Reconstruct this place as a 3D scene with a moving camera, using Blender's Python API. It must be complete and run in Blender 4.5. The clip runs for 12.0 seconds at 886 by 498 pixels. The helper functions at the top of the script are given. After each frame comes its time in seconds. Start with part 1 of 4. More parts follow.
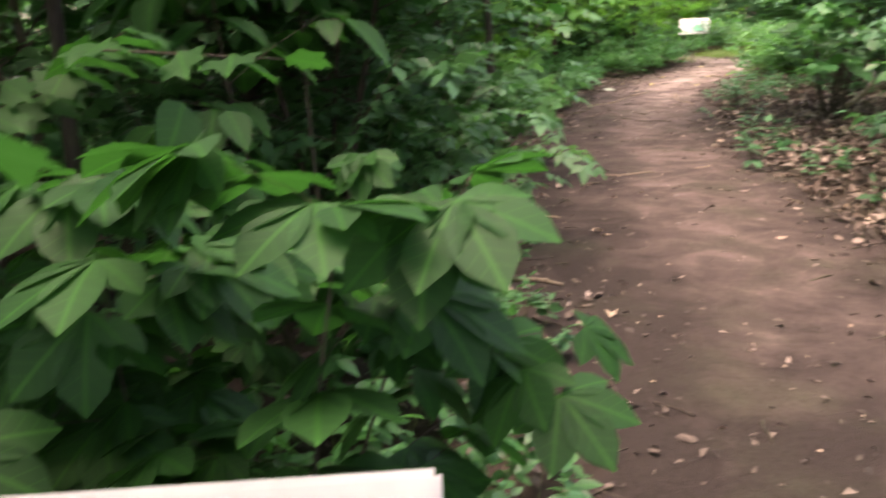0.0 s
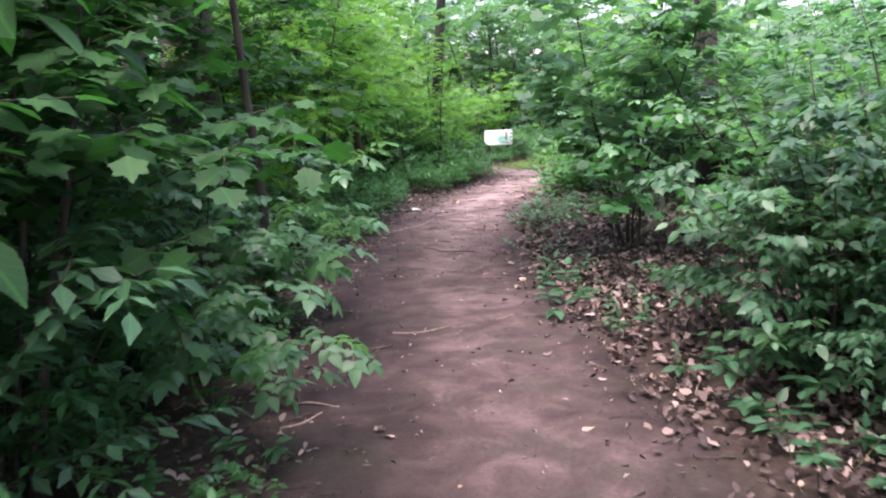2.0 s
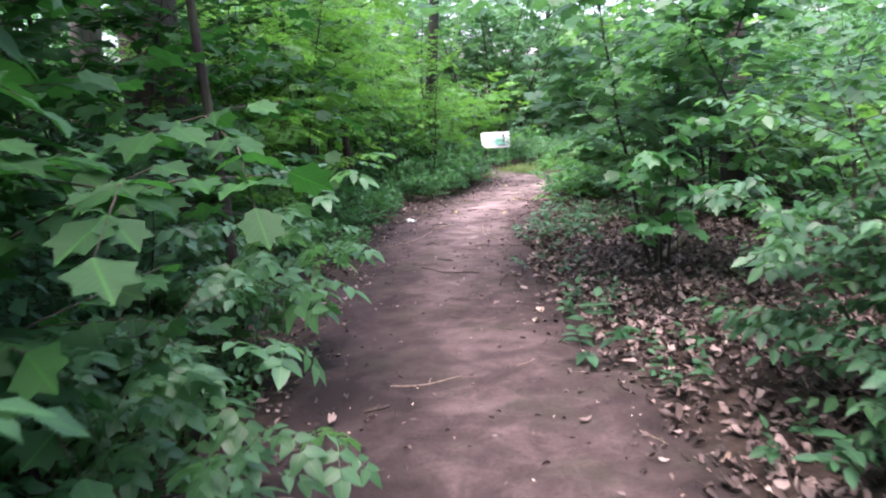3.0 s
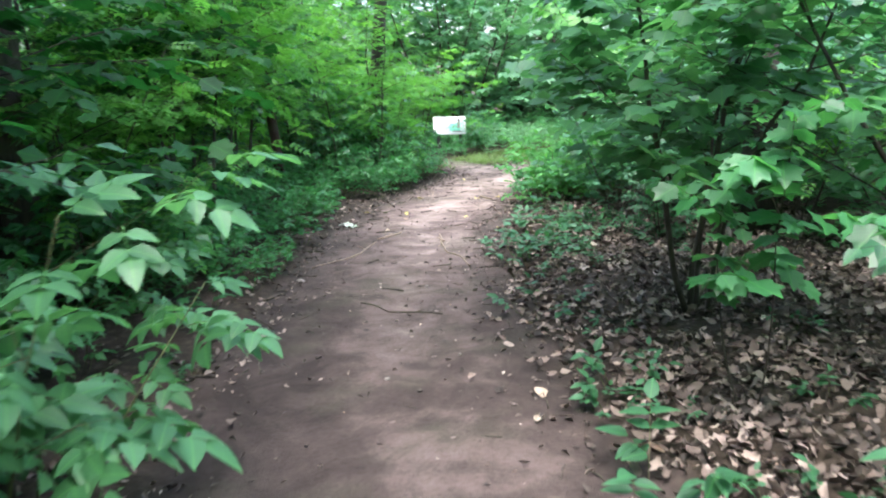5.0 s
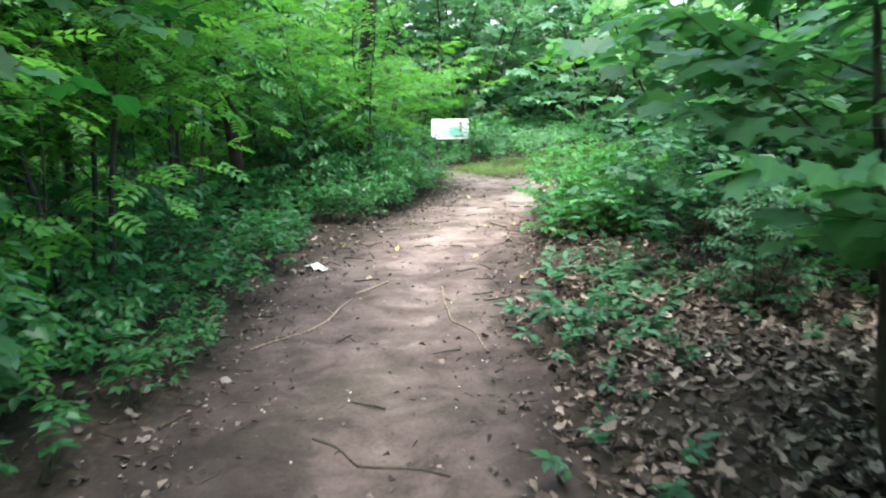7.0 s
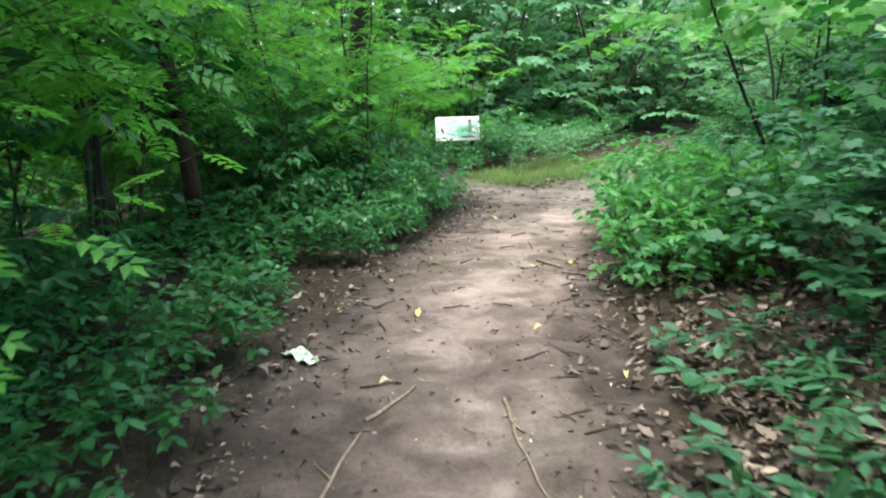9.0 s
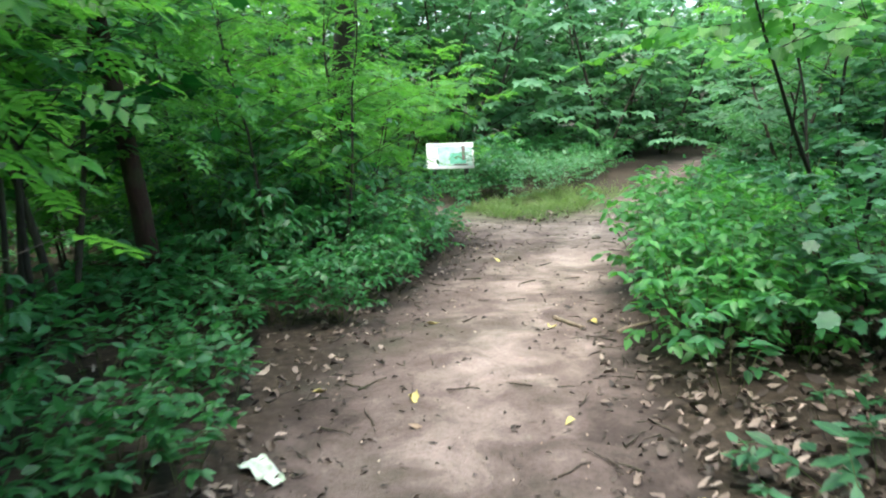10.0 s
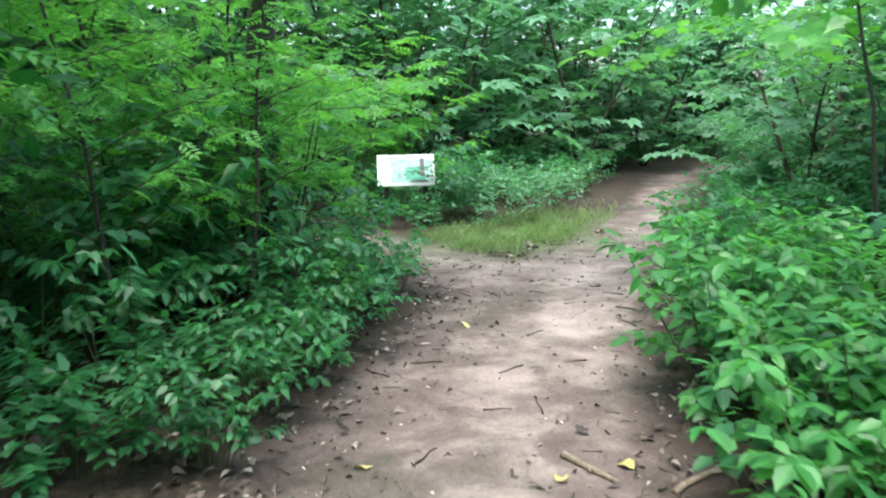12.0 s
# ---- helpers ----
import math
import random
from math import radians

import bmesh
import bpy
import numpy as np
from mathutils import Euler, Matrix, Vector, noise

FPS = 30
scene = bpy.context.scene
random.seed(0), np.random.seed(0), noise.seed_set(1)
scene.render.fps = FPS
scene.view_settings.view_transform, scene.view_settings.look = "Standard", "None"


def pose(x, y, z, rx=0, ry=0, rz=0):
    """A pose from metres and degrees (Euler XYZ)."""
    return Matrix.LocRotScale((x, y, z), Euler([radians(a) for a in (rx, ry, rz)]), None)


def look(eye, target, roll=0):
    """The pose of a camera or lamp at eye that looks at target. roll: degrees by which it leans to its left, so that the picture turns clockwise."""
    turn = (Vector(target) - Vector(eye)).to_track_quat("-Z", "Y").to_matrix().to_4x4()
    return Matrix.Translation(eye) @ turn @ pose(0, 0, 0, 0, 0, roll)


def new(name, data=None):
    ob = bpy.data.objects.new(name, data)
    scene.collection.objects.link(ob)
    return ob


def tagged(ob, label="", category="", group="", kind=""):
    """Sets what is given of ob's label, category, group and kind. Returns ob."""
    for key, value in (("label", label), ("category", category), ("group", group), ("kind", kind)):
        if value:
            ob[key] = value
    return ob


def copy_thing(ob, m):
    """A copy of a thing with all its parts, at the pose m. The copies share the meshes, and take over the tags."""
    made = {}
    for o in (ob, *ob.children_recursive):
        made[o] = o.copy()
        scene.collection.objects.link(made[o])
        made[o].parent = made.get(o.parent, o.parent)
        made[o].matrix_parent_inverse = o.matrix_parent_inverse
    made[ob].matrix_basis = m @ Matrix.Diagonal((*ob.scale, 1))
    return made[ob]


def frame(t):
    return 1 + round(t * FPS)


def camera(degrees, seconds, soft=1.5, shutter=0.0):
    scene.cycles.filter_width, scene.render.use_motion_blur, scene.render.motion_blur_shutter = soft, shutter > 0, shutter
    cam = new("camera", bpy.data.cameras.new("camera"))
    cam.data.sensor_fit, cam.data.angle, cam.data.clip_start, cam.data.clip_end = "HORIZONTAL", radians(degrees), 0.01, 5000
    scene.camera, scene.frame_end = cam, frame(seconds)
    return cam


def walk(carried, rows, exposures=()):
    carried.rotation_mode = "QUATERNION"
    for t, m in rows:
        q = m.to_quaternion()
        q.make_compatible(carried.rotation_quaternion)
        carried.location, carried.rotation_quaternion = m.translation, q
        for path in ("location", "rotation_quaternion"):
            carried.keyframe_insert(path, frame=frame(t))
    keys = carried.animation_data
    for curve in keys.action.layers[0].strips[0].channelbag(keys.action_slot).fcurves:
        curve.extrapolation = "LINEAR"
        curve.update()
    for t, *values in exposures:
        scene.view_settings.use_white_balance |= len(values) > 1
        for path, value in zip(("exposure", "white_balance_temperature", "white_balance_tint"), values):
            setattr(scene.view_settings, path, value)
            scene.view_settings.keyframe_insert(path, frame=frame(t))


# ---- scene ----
cam = camera(60.7, 12.0, 2.0, 0.5)
METRES, EYE, TILT, LEAN, TURN = 12.3, 1.35, 0.0, 0.0, 0.0
ROWS = [
    (0.0, 0.0, 0.0, 0.0, -0.95, -17.22, 3.06),
    (0.5, 0.0103, 0.0046, 0.01, -9.25, -16.71, 2.59),
    (1.0, 0.0247, 0.0175, 0.0182, -14.22, -15.7, 1.09),
    (1.5, 0.0323, 0.039, 0.0216, -14.03, -12.45, 1.05),
    (2.0, 0.0374, 0.071, 0.0241, -14.07, -10.8, 2.53),
    (2.5, 0.0458, 0.1128, 0.0237, -14.56, -10.96, 2.51),
    (3.0, 0.0503, 0.1555, 0.0246, -14.82, -10.75, 2.91),
    (5.0, 0.0945, 0.3295, 0.0179, -18.73, -12.07, 1.45),
    (5.5, 0.1094, 0.3733, 0.0179, -19.66, -11.78, 1.72),
    (6.0, 0.1245, 0.4203, 0.0172, -19.12, -12.51, 0.94),
    (6.5, 0.1365, 0.4657, 0.0178, -19.11, -11.9, 1.29),
    (7.0, 0.1499, 0.5117, 0.0156, -18.98, -12.13, 0.45),
    (9.0, 0.1855, 0.6996, 0.0134, -20.04, -12.57, 1.56),
    (9.5, 0.195, 0.7426, 0.0141, -20.28, -12.81, 1.36),
    (10.0, 0.2076, 0.7823, 0.0149, -21.12, -10.96, 1.44),
    (10.5, 0.2234, 0.8222, 0.0145, -21.32, -10.93, 0.2),
    (11.0, 0.24, 0.862, 0.0137, -21.51, -10.62, 1.32),
    (11.5, 0.2609, 0.9006, 0.0128, -23.4, -10.69, 1.02),
    (12.0, 0.2785, 0.9423, 0.0123, -23.91, -10.59, 0.72),
]
EXPOSURES = [(0.0, 2.65, 8300, 31), (0.5, 2.8, 7300, 44), (1.0, 2.62, 6900, 50), (1.5, 2.55, 6700, 46), (3.0, 2.55, 6350, 41), (5.0, 2.75, 6150, 14), (7.0, 2.7, 6400, 9), (9.0, 2.3, 6600, 4), (12.0, 2.32, 6150, 5)]
walk(cam, [(t, pose(0, 0, EYE, TILT, LEAN, TURN) @ pose(METRES * x, METRES * y, METRES * z, 90 + pitch, roll, yaw)) for t, x, y, z, yaw, pitch, roll in ROWS], EXPOSURES)

# ---- light: bright overcast sky above a gap in the canopy ----
world = bpy.data.worlds.new("overcast_sky")
scene.world = world
world.use_nodes = True
wn = world.node_tree.nodes
sky = wn.new("ShaderNodeTexSky")
sky.sky_type, sky.sun_disc = "NISHITA", False
sky.sun_elevation, sky.sun_rotation, sky.dust_density = radians(78), radians(-141), 4.0
wn["Background"].inputs["Strength"].default_value = 0.15
world.node_tree.links.new(sky.outputs[0], wn["Background"].inputs["Color"])
sun = new("sun", bpy.data.lights.new("sun", "SUN"))
sun.data.energy, sun.data.angle, sun.data.color = 1.5, radians(60), (1.0, 0.96, 0.9)
sun.matrix_world = look((0, -3, 30), (4, 2, 0))

# ---- materials ----


def nodes_of(name):
    mat = bpy.data.materials.new(name)
    mat.use_nodes = True
    tree = mat.node_tree
    return mat, tree.nodes, tree.links, tree.nodes["Principled BSDF"]


def ramp(nodes, stops):
    r = nodes.new("ShaderNodeValToRGB")
    while len(r.color_ramp.elements) < len(stops):
        r.color_ramp.elements.new(0.5)
    for e, (p, c) in zip(r.color_ramp.elements, stops):
        e.position, e.color = p, (*c, 1)
    return r


def tex(nodes, links, scale, detail=4.0, rough=0.55, coord=None):
    n = nodes.new("ShaderNodeTexNoise")
    n.inputs["Scale"].default_value, n.inputs["Detail"].default_value, n.inputs["Roughness"].default_value = scale, detail, rough
    if coord:
        links.new(coord, n.inputs["Vector"])
    return n


def mathn(nodes, links, op, a, b=None):
    n = nodes.new("ShaderNodeMath")
    n.operation = op
    for i, v in enumerate((a, b)):
        if v is None:
            continue
        if isinstance(v, (int, float)):
            n.inputs[i].default_value = v
        else:
            links.new(v, n.inputs[i])
    return n.outputs[0]


def mix(nodes, links, fac, a, b, blend="MIX"):
    n = nodes.new("ShaderNodeMix")
    n.data_type, n.blend_type = "RGBA", blend
    for key, v in ((0, fac), (6, a), (7, b)):
        if isinstance(v, (int, float)):
            n.inputs[key].default_value = v
        elif isinstance(v, tuple):
            n.inputs[key].default_value = (*v, 1)
        else:
            links.new(v, n.inputs[key])
    return n.outputs[2]


def bump(nodes, links, height, strength, dist, bsdf):
    b = nodes.new("ShaderNodeBump")
    b.inputs["Strength"].default_value, b.inputs["Distance"].default_value = strength, dist
    links.new(height, b.inputs["Height"])
    links.new(b.outputs[0], bsdf.inputs["Normal"])


def leaf_material(name, dark, mid, light, through_col, trans=0.35, rough=0.42, gloss=0.5):
    """Leaves: colour varies from leaf to leaf, a paler midrib and side veins, blotches, light shining through."""
    mat, n, l, bsdf = nodes_of(name)
    geo, info = n.new("ShaderNodeNewGeometry"), n.new("ShaderNodeObjectInfo")
    rnd = mathn(n, l, "FRACT", mathn(n, l, "ADD", geo.outputs["Random Per Island"], info.outputs["Random"]))
    r = ramp(n, [(0.0, dark), (0.55, mid), (1.0, light)])
    l.new(rnd, r.inputs[0])
    uv = n.new("ShaderNodeUVMap")
    sep = n.new("ShaderNodeSeparateXYZ")
    l.new(uv.outputs[0], sep.inputs[0])
    away = mathn(n, l, "ABSOLUTE", sep.outputs[0])
    rib = mathn(n, l, "LESS_THAN", away, 0.022)
    side = mathn(n, l, "FRACT", mathn(n, l, "MULTIPLY", mathn(n, l, "SUBTRACT", sep.outputs[1], mathn(n, l, "MULTIPLY", away, 0.9)), 7.0))
    vein = mathn(n, l, "MAXIMUM", rib, mathn(n, l, "MULTIPLY", mathn(n, l, "LESS_THAN", side, 0.1), 0.5))
    blot = tex(n, l, 9.0, 5.0, 0.6)
    c1 = mix(n, l, mathn(n, l, "MULTIPLY", blot.outputs[0], 0.5), r.outputs[0], dark)
    col = mix(n, l, mathn(n, l, "MULTIPLY", vein, 0.35), c1, through_col)
    l.new(col, bsdf.inputs["Base Color"])
    bsdf.inputs["Roughness"].default_value = rough
    bsdf.inputs["Specular IOR Level"].default_value = gloss
    bump(n, l, vein, 0.25, 0.004, bsdf)
    tr = n.new("ShaderNodeBsdfTranslucent")
    tint = mix(n, l, 0.6, col, through_col)
    l.new(tint, tr.inputs["Color"])
    sh = n.new("ShaderNodeMixShader")
    sh.inputs[0].default_value = trans
    l.new(bsdf.outputs[0], sh.inputs[1])
    l.new(tr.outputs[0], sh.inputs[2])
    l.new(sh.outputs[0], n["Material Output"].inputs["Surface"])
    return mat


LEAF_DARK = leaf_material("leaf_blue_green", (0.020, 0.075, 0.034), (0.036, 0.128, 0.058), (0.072, 0.21, 0.11), (0.08, 0.32, 0.07), 0.32, 0.45, 0.4)
LEAF_MID = leaf_material("leaf_mid_green", (0.020, 0.09, 0.034), (0.037, 0.158, 0.055), (0.075, 0.25, 0.10), (0.10, 0.43, 0.07), 0.4, 0.38)
LEAF_LIGHT = leaf_material("leaf_yellow_green", (0.036, 0.16, 0.028), (0.065, 0.265, 0.044), (0.125, 0.37, 0.07), (0.22, 0.60, 0.06), 0.5, 0.4)
LEAF_PALE = leaf_material("leaf_pale_green", (0.036, 0.125, 0.050), (0.066, 0.205, 0.088), (0.125, 0.31, 0.155), (0.14, 0.45, 0.09), 0.45, 0.42)
LEAF_BIG = leaf_material("leaf_chestnut", (0.010, 0.055, 0.016), (0.016, 0.082, 0.022), (0.030, 0.125, 0.034), (0.04, 0.26, 0.03), 0.33, 0.6, 0.25)
# Leaf green paled: far haze and brighter light put into the colour.
LEAF_HAZY = leaf_material("leaf_hazy_green", (0.05, 0.15, 0.07), (0.095, 0.235, 0.125), (0.16, 0.33, 0.2), (0.16, 0.45, 0.12), 0.42, 0.42)
LEAF_FRESH = leaf_material("leaf_fresh_green", (0.026, 0.13, 0.03), (0.048, 0.22, 0.048), (0.09, 0.31, 0.075), (0.15, 0.5, 0.06), 0.42, 0.4)
GRASS = leaf_material("grass_blade", (0.06, 0.13, 0.035), (0.11, 0.21, 0.06), (0.21, 0.28, 0.12), (0.26, 0.42, 0.09), 0.4)


def bark_material(name, dark, light):
    mat, n, l, bsdf = nodes_of(name)
    co = n.new("ShaderNodeTexCoord")
    mp = n.new("ShaderNodeMapping")
    mp.inputs["Scale"].default_value = (1, 1, 0.22)
    l.new(co.outputs["Object"], mp.inputs[0])
    a = tex(n, l, 28, 6, 0.65, mp.outputs[0])
    b = tex(n, l, 3.5, 3, 0.5, co.outputs["Object"])
    r = ramp(n, [(0.3, dark), (0.7, light)])
    l.new(a.outputs[0], r.inputs[0])
    moss = mix(n, l, mathn(n, l, "MINIMUM", mathn(n, l, "MAXIMUM", mathn(n, l, "MULTIPLY", mathn(n, l, "SUBTRACT", b.outputs[0], 0.5), 2.2), 0.0), 0.4), r.outputs[0], (0.07, 0.09, 0.04))
    l.new(moss, bsdf.inputs["Base Color"])
    bsdf.inputs["Roughness"].default_value = 0.9
    bump(n, l, a.outputs[0], 0.8, 0.02, bsdf)
    return mat


BARK = bark_material("bark_brown", (0.022, 0.018, 0.014), (0.085, 0.068, 0.052))
BARK_RED = bark_material("bark_reddish", (0.02, 0.009, 0.007), (0.065, 0.028, 0.02))
BARK_GREY = bark_material("bark_grey", (0.13, 0.115, 0.10), (0.32, 0.29, 0.25))
BARK_DARK = bark_material("bark_dark", (0.012, 0.010, 0.009), (0.05, 0.04, 0.034))
TWIG = bark_material("dead_wood", (0.12, 0.085, 0.06), (0.34, 0.27, 0.21))
STEM = bark_material("green_stem", (0.05, 0.07, 0.025), (0.12, 0.14, 0.05))


def ground_material():
    mat, n, l, bsdf = nodes_of("woodland_ground")
    co = n.new("ShaderNodeTexCoord").outputs["Object"]
    at = n.new("ShaderNodeAttribute")
    at.attribute_name = "trail"
    gr = n.new("ShaderNodeAttribute")
    gr.attribute_name = "grassy"
    big, med, fine = tex(n, l, 0.8, 5, 0.55, co), tex(n, l, 3.2, 6, 0.62, co), tex(n, l, 45, 6, 0.7, co)
    med.inputs["Distortion"].default_value, big.inputs["Distortion"].default_value = 0.35, 0.3
    grit = n.new("ShaderNodeTexVoronoi")
    grit.inputs["Scale"].default_value = 120
    l.new(co, grit.inputs["Vector"])
    # Damp, worn tread and the clearing's light, all put into the earth colour.
    dry_lit = n.new("ShaderNodeAttribute")
    dry_lit.attribute_name = "dry_lit"
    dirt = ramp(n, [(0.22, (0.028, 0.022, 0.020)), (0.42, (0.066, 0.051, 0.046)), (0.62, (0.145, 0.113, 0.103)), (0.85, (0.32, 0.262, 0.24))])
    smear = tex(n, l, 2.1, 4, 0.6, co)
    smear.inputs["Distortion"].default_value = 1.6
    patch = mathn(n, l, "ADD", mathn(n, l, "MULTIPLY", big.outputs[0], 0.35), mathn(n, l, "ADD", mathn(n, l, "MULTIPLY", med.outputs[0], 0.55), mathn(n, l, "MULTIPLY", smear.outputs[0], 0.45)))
    l.new(mathn(n, l, "ADD", mathn(n, l, "SUBTRACT", patch, 0.40), mathn(n, l, "MULTIPLY", dry_lit.outputs["Fac"], 0.5)), dirt.inputs[0])
    speck = ramp(n, [(0.32, (0.55, 0.5, 0.47)), (0.5, (1, 1, 1)), (0.72, (1.25, 1.22, 1.2))])
    l.new(fine.outputs[0], speck.inputs[0])
    algae = tex(n, l, 1.3, 5, 0.6, co)
    algr = ramp(n, [(0.52, (0, 0, 0)), (0.68, (0.55, 0.55, 0.55))])
    l.new(algae.outputs[0], algr.inputs[0])
    dirt1 = mix(n, l, algr.outputs[0], dirt.outputs[0], (0.050, 0.052, 0.034))
    dirt2 = mix(n, l, 0.6, dirt1, speck.outputs[0], "MULTIPLY")
    litter = ramp(n, [(0.28, (0.015, 0.012, 0.009)), (0.5, (0.036, 0.028, 0.021)), (0.68, (0.075, 0.057, 0.043))])
    lm = tex(n, l, 16, 8, 0.7, co)
    l.new(lm.outputs[0], litter.inputs[0])
    edge = mathn(n, l, "ADD", at.outputs["Fac"], mathn(n, l, "MULTIPLY", mathn(n, l, "SUBTRACT", med.outputs[0], 0.5), 0.9))
    edger = ramp(n, [(0.35, (0, 0, 0)), (0.62, (1, 1, 1))])
    l.new(edge, edger.inputs[0])
    soil = mix(n, l, edger.outputs[0], litter.outputs[0], dirt2)
    turf = ramp(n, [(0.3, (0.03, 0.06, 0.015)), (0.7, (0.10, 0.14, 0.045))])
    l.new(lm.outputs[0], turf.inputs[0])
    gfac = mathn(n, l, "MULTIPLY", gr.outputs["Fac"], mathn(n, l, "GREATER_THAN", med.outputs[0], 0.42))
    l.new(mix(n, l, gfac, soil, turf.outputs[0]), bsdf.inputs["Base Color"])
    bsdf.inputs["Roughness"].default_value = 0.95
    bsdf.inputs["Specular IOR Level"].default_value = 0.2
    h = mathn(n, l, "ADD", mathn(n, l, "MULTIPLY", fine.outputs[0], 0.5), mathn(n, l, "ADD", med.outputs[0], mathn(n, l, "MULTIPLY", grit.outputs[0], 0.25)))
    bump(n, l, h, 0.7, 0.02, bsdf)
    return mat


def plain_material(name, dark, light, rough=0.6, scale=20.0, strength=0.15):
    mat, n, l, bsdf = nodes_of(name)
    a = tex(n, l, scale, 5, 0.6, n.new("ShaderNodeTexCoord").outputs["Object"])
    r = ramp(n, [(0.35, dark), (0.65, light)])
    l.new(a.outputs[0], r.inputs[0])
    l.new(r.outputs[0], bsdf.inputs["Base Color"])
    bsdf.inputs["Roughness"].default_value = rough
    bump(n, l, a.outputs[0], strength, 0.004, bsdf)
    return mat


def litter_material(name, stops):
    mat, n, l, bsdf = nodes_of(name)
    geo, info = n.new("ShaderNodeNewGeometry"), n.new("ShaderNodeObjectInfo")
    r = ramp(n, stops)
    l.new(mathn(n, l, "FRACT", mathn(n, l, "ADD", geo.outputs["Random Per Island"], info.outputs["Random"])), r.inputs[0])
    blot = tex(n, l, 40, 4)
    l.new(mix(n, l, 0.5, r.outputs[0], blot.outputs[0], "OVERLAY"), bsdf.inputs["Base Color"])
    bsdf.inputs["Roughness"].default_value = 0.75
    return mat


DEAD_LEAF = litter_material("dead_leaf", [(0.0, (0.026, 0.02, 0.016)), (0.4, (0.085, 0.063, 0.052)), (0.75, (0.175, 0.133, 0.11)), (1.0, (0.34, 0.275, 0.235))])
CRUMB = litter_material("trodden_leaf", [(0.0, (0.02, 0.015, 0.012)), (0.5, (0.05, 0.037, 0.03)), (0.8, (0.11, 0.085, 0.07)), (1.0, (0.25, 0.20, 0.172))])
PALE_LEAF = litter_material("pale_dry_leaf", [(0.0, (0.22, 0.15, 0.10)), (0.6, (0.45, 0.36, 0.28)), (1.0, (0.66, 0.6, 0.5))])
YELLOW_LEAF = litter_material("yellow_leaf", [(0.0, (0.36, 0.29, 0.09)), (1.0, (0.46, 0.41, 0.16))])
SIGN_WHITE = plain_material("weathered_white_panel", (0.44, 0.455, 0.45), (0.54, 0.55, 0.54), 0.35, 6.0, 0.02)
SIGN_EDGE = plain_material("grey_metal_edge", (0.42, 0.43, 0.42), (0.55, 0.56, 0.55), 0.4)
SIGN_GREEN = plain_material("printed_green", (0.02, 0.2, 0.12), (0.06, 0.34, 0.22), 0.4, 9.0, 0.0)
SIGN_PALE = plain_material("printed_pale_blue_green", (0.15, 0.31, 0.26), (0.34, 0.45, 0.41), 0.4, 9.0, 0.0)
SIGN_BROWN = plain_material("printed_brown", (0.04, 0.025, 0.022), (0.08, 0.055, 0.05), 0.4, 20.0, 0.0)
SIGN_INK = plain_material("printed_grey_ink", (0.2, 0.22, 0.21), (0.3, 0.32, 0.31), 0.5, 20.0, 0.0)
POST = plain_material("dark_stained_post", (0.035, 0.03, 0.026), (0.08, 0.068, 0.058), 0.7, 30.0, 0.4)
PAPER = plain_material("pale_plastic_scrap", (0.40, 0.52, 0.42), (0.66, 0.74, 0.66), 0.5, 18.0, 0.3)
STONE = plain_material("stone", (0.13, 0.115, 0.10), (0.26, 0.23, 0.21), 0.9, 25.0, 0.6)

# ---- mesh helpers ----


def tri_mesh(name, verts, tris, mat, uvs=None, smooth=True):
    """A mesh from arrays: vertices (n, 3), triangles (m, 3) and per-vertex uv (n, 2)."""
    me = bpy.data.meshes.new(name)
    verts, tris = np.asarray(verts, dtype=np.float32), np.asarray(tris, dtype=np.int32)
    me.vertices.add(len(verts))
    me.vertices.foreach_set("co", verts.ravel())
    me.loops.add(tris.size)
    me.loops.foreach_set("vertex_index", tris.ravel())
    me.polygons.add(len(tris))
    me.polygons.foreach_set("loop_start", np.arange(0, tris.size, 3, dtype=np.int32))
    me.polygons.foreach_set("loop_total", np.full(len(tris), 3, dtype=np.int32))
    if smooth:
        me.polygons.foreach_set("use_smooth", np.ones(len(tris), dtype=bool))
    if uvs is not None:
        layer = me.uv_layers.new(name="UVMap")
        layer.data.foreach_set("uv", np.asarray(uvs, dtype=np.float32)[tris.ravel()].ravel())
    me.update()
    me.validate()
    me.materials.append(mat)
    return me


def under(name, me, parent, label="", kind=""):
    ob = new(name, me)
    ob.parent = parent
    return tagged(ob, label, kind=kind)


def part(name, bm, material, parent, label=""):
    me = bpy.data.meshes.new(name)
    bm.to_mesh(me)
    bm.free()
    me.materials.append(material)
    return under(name, me, parent, label)


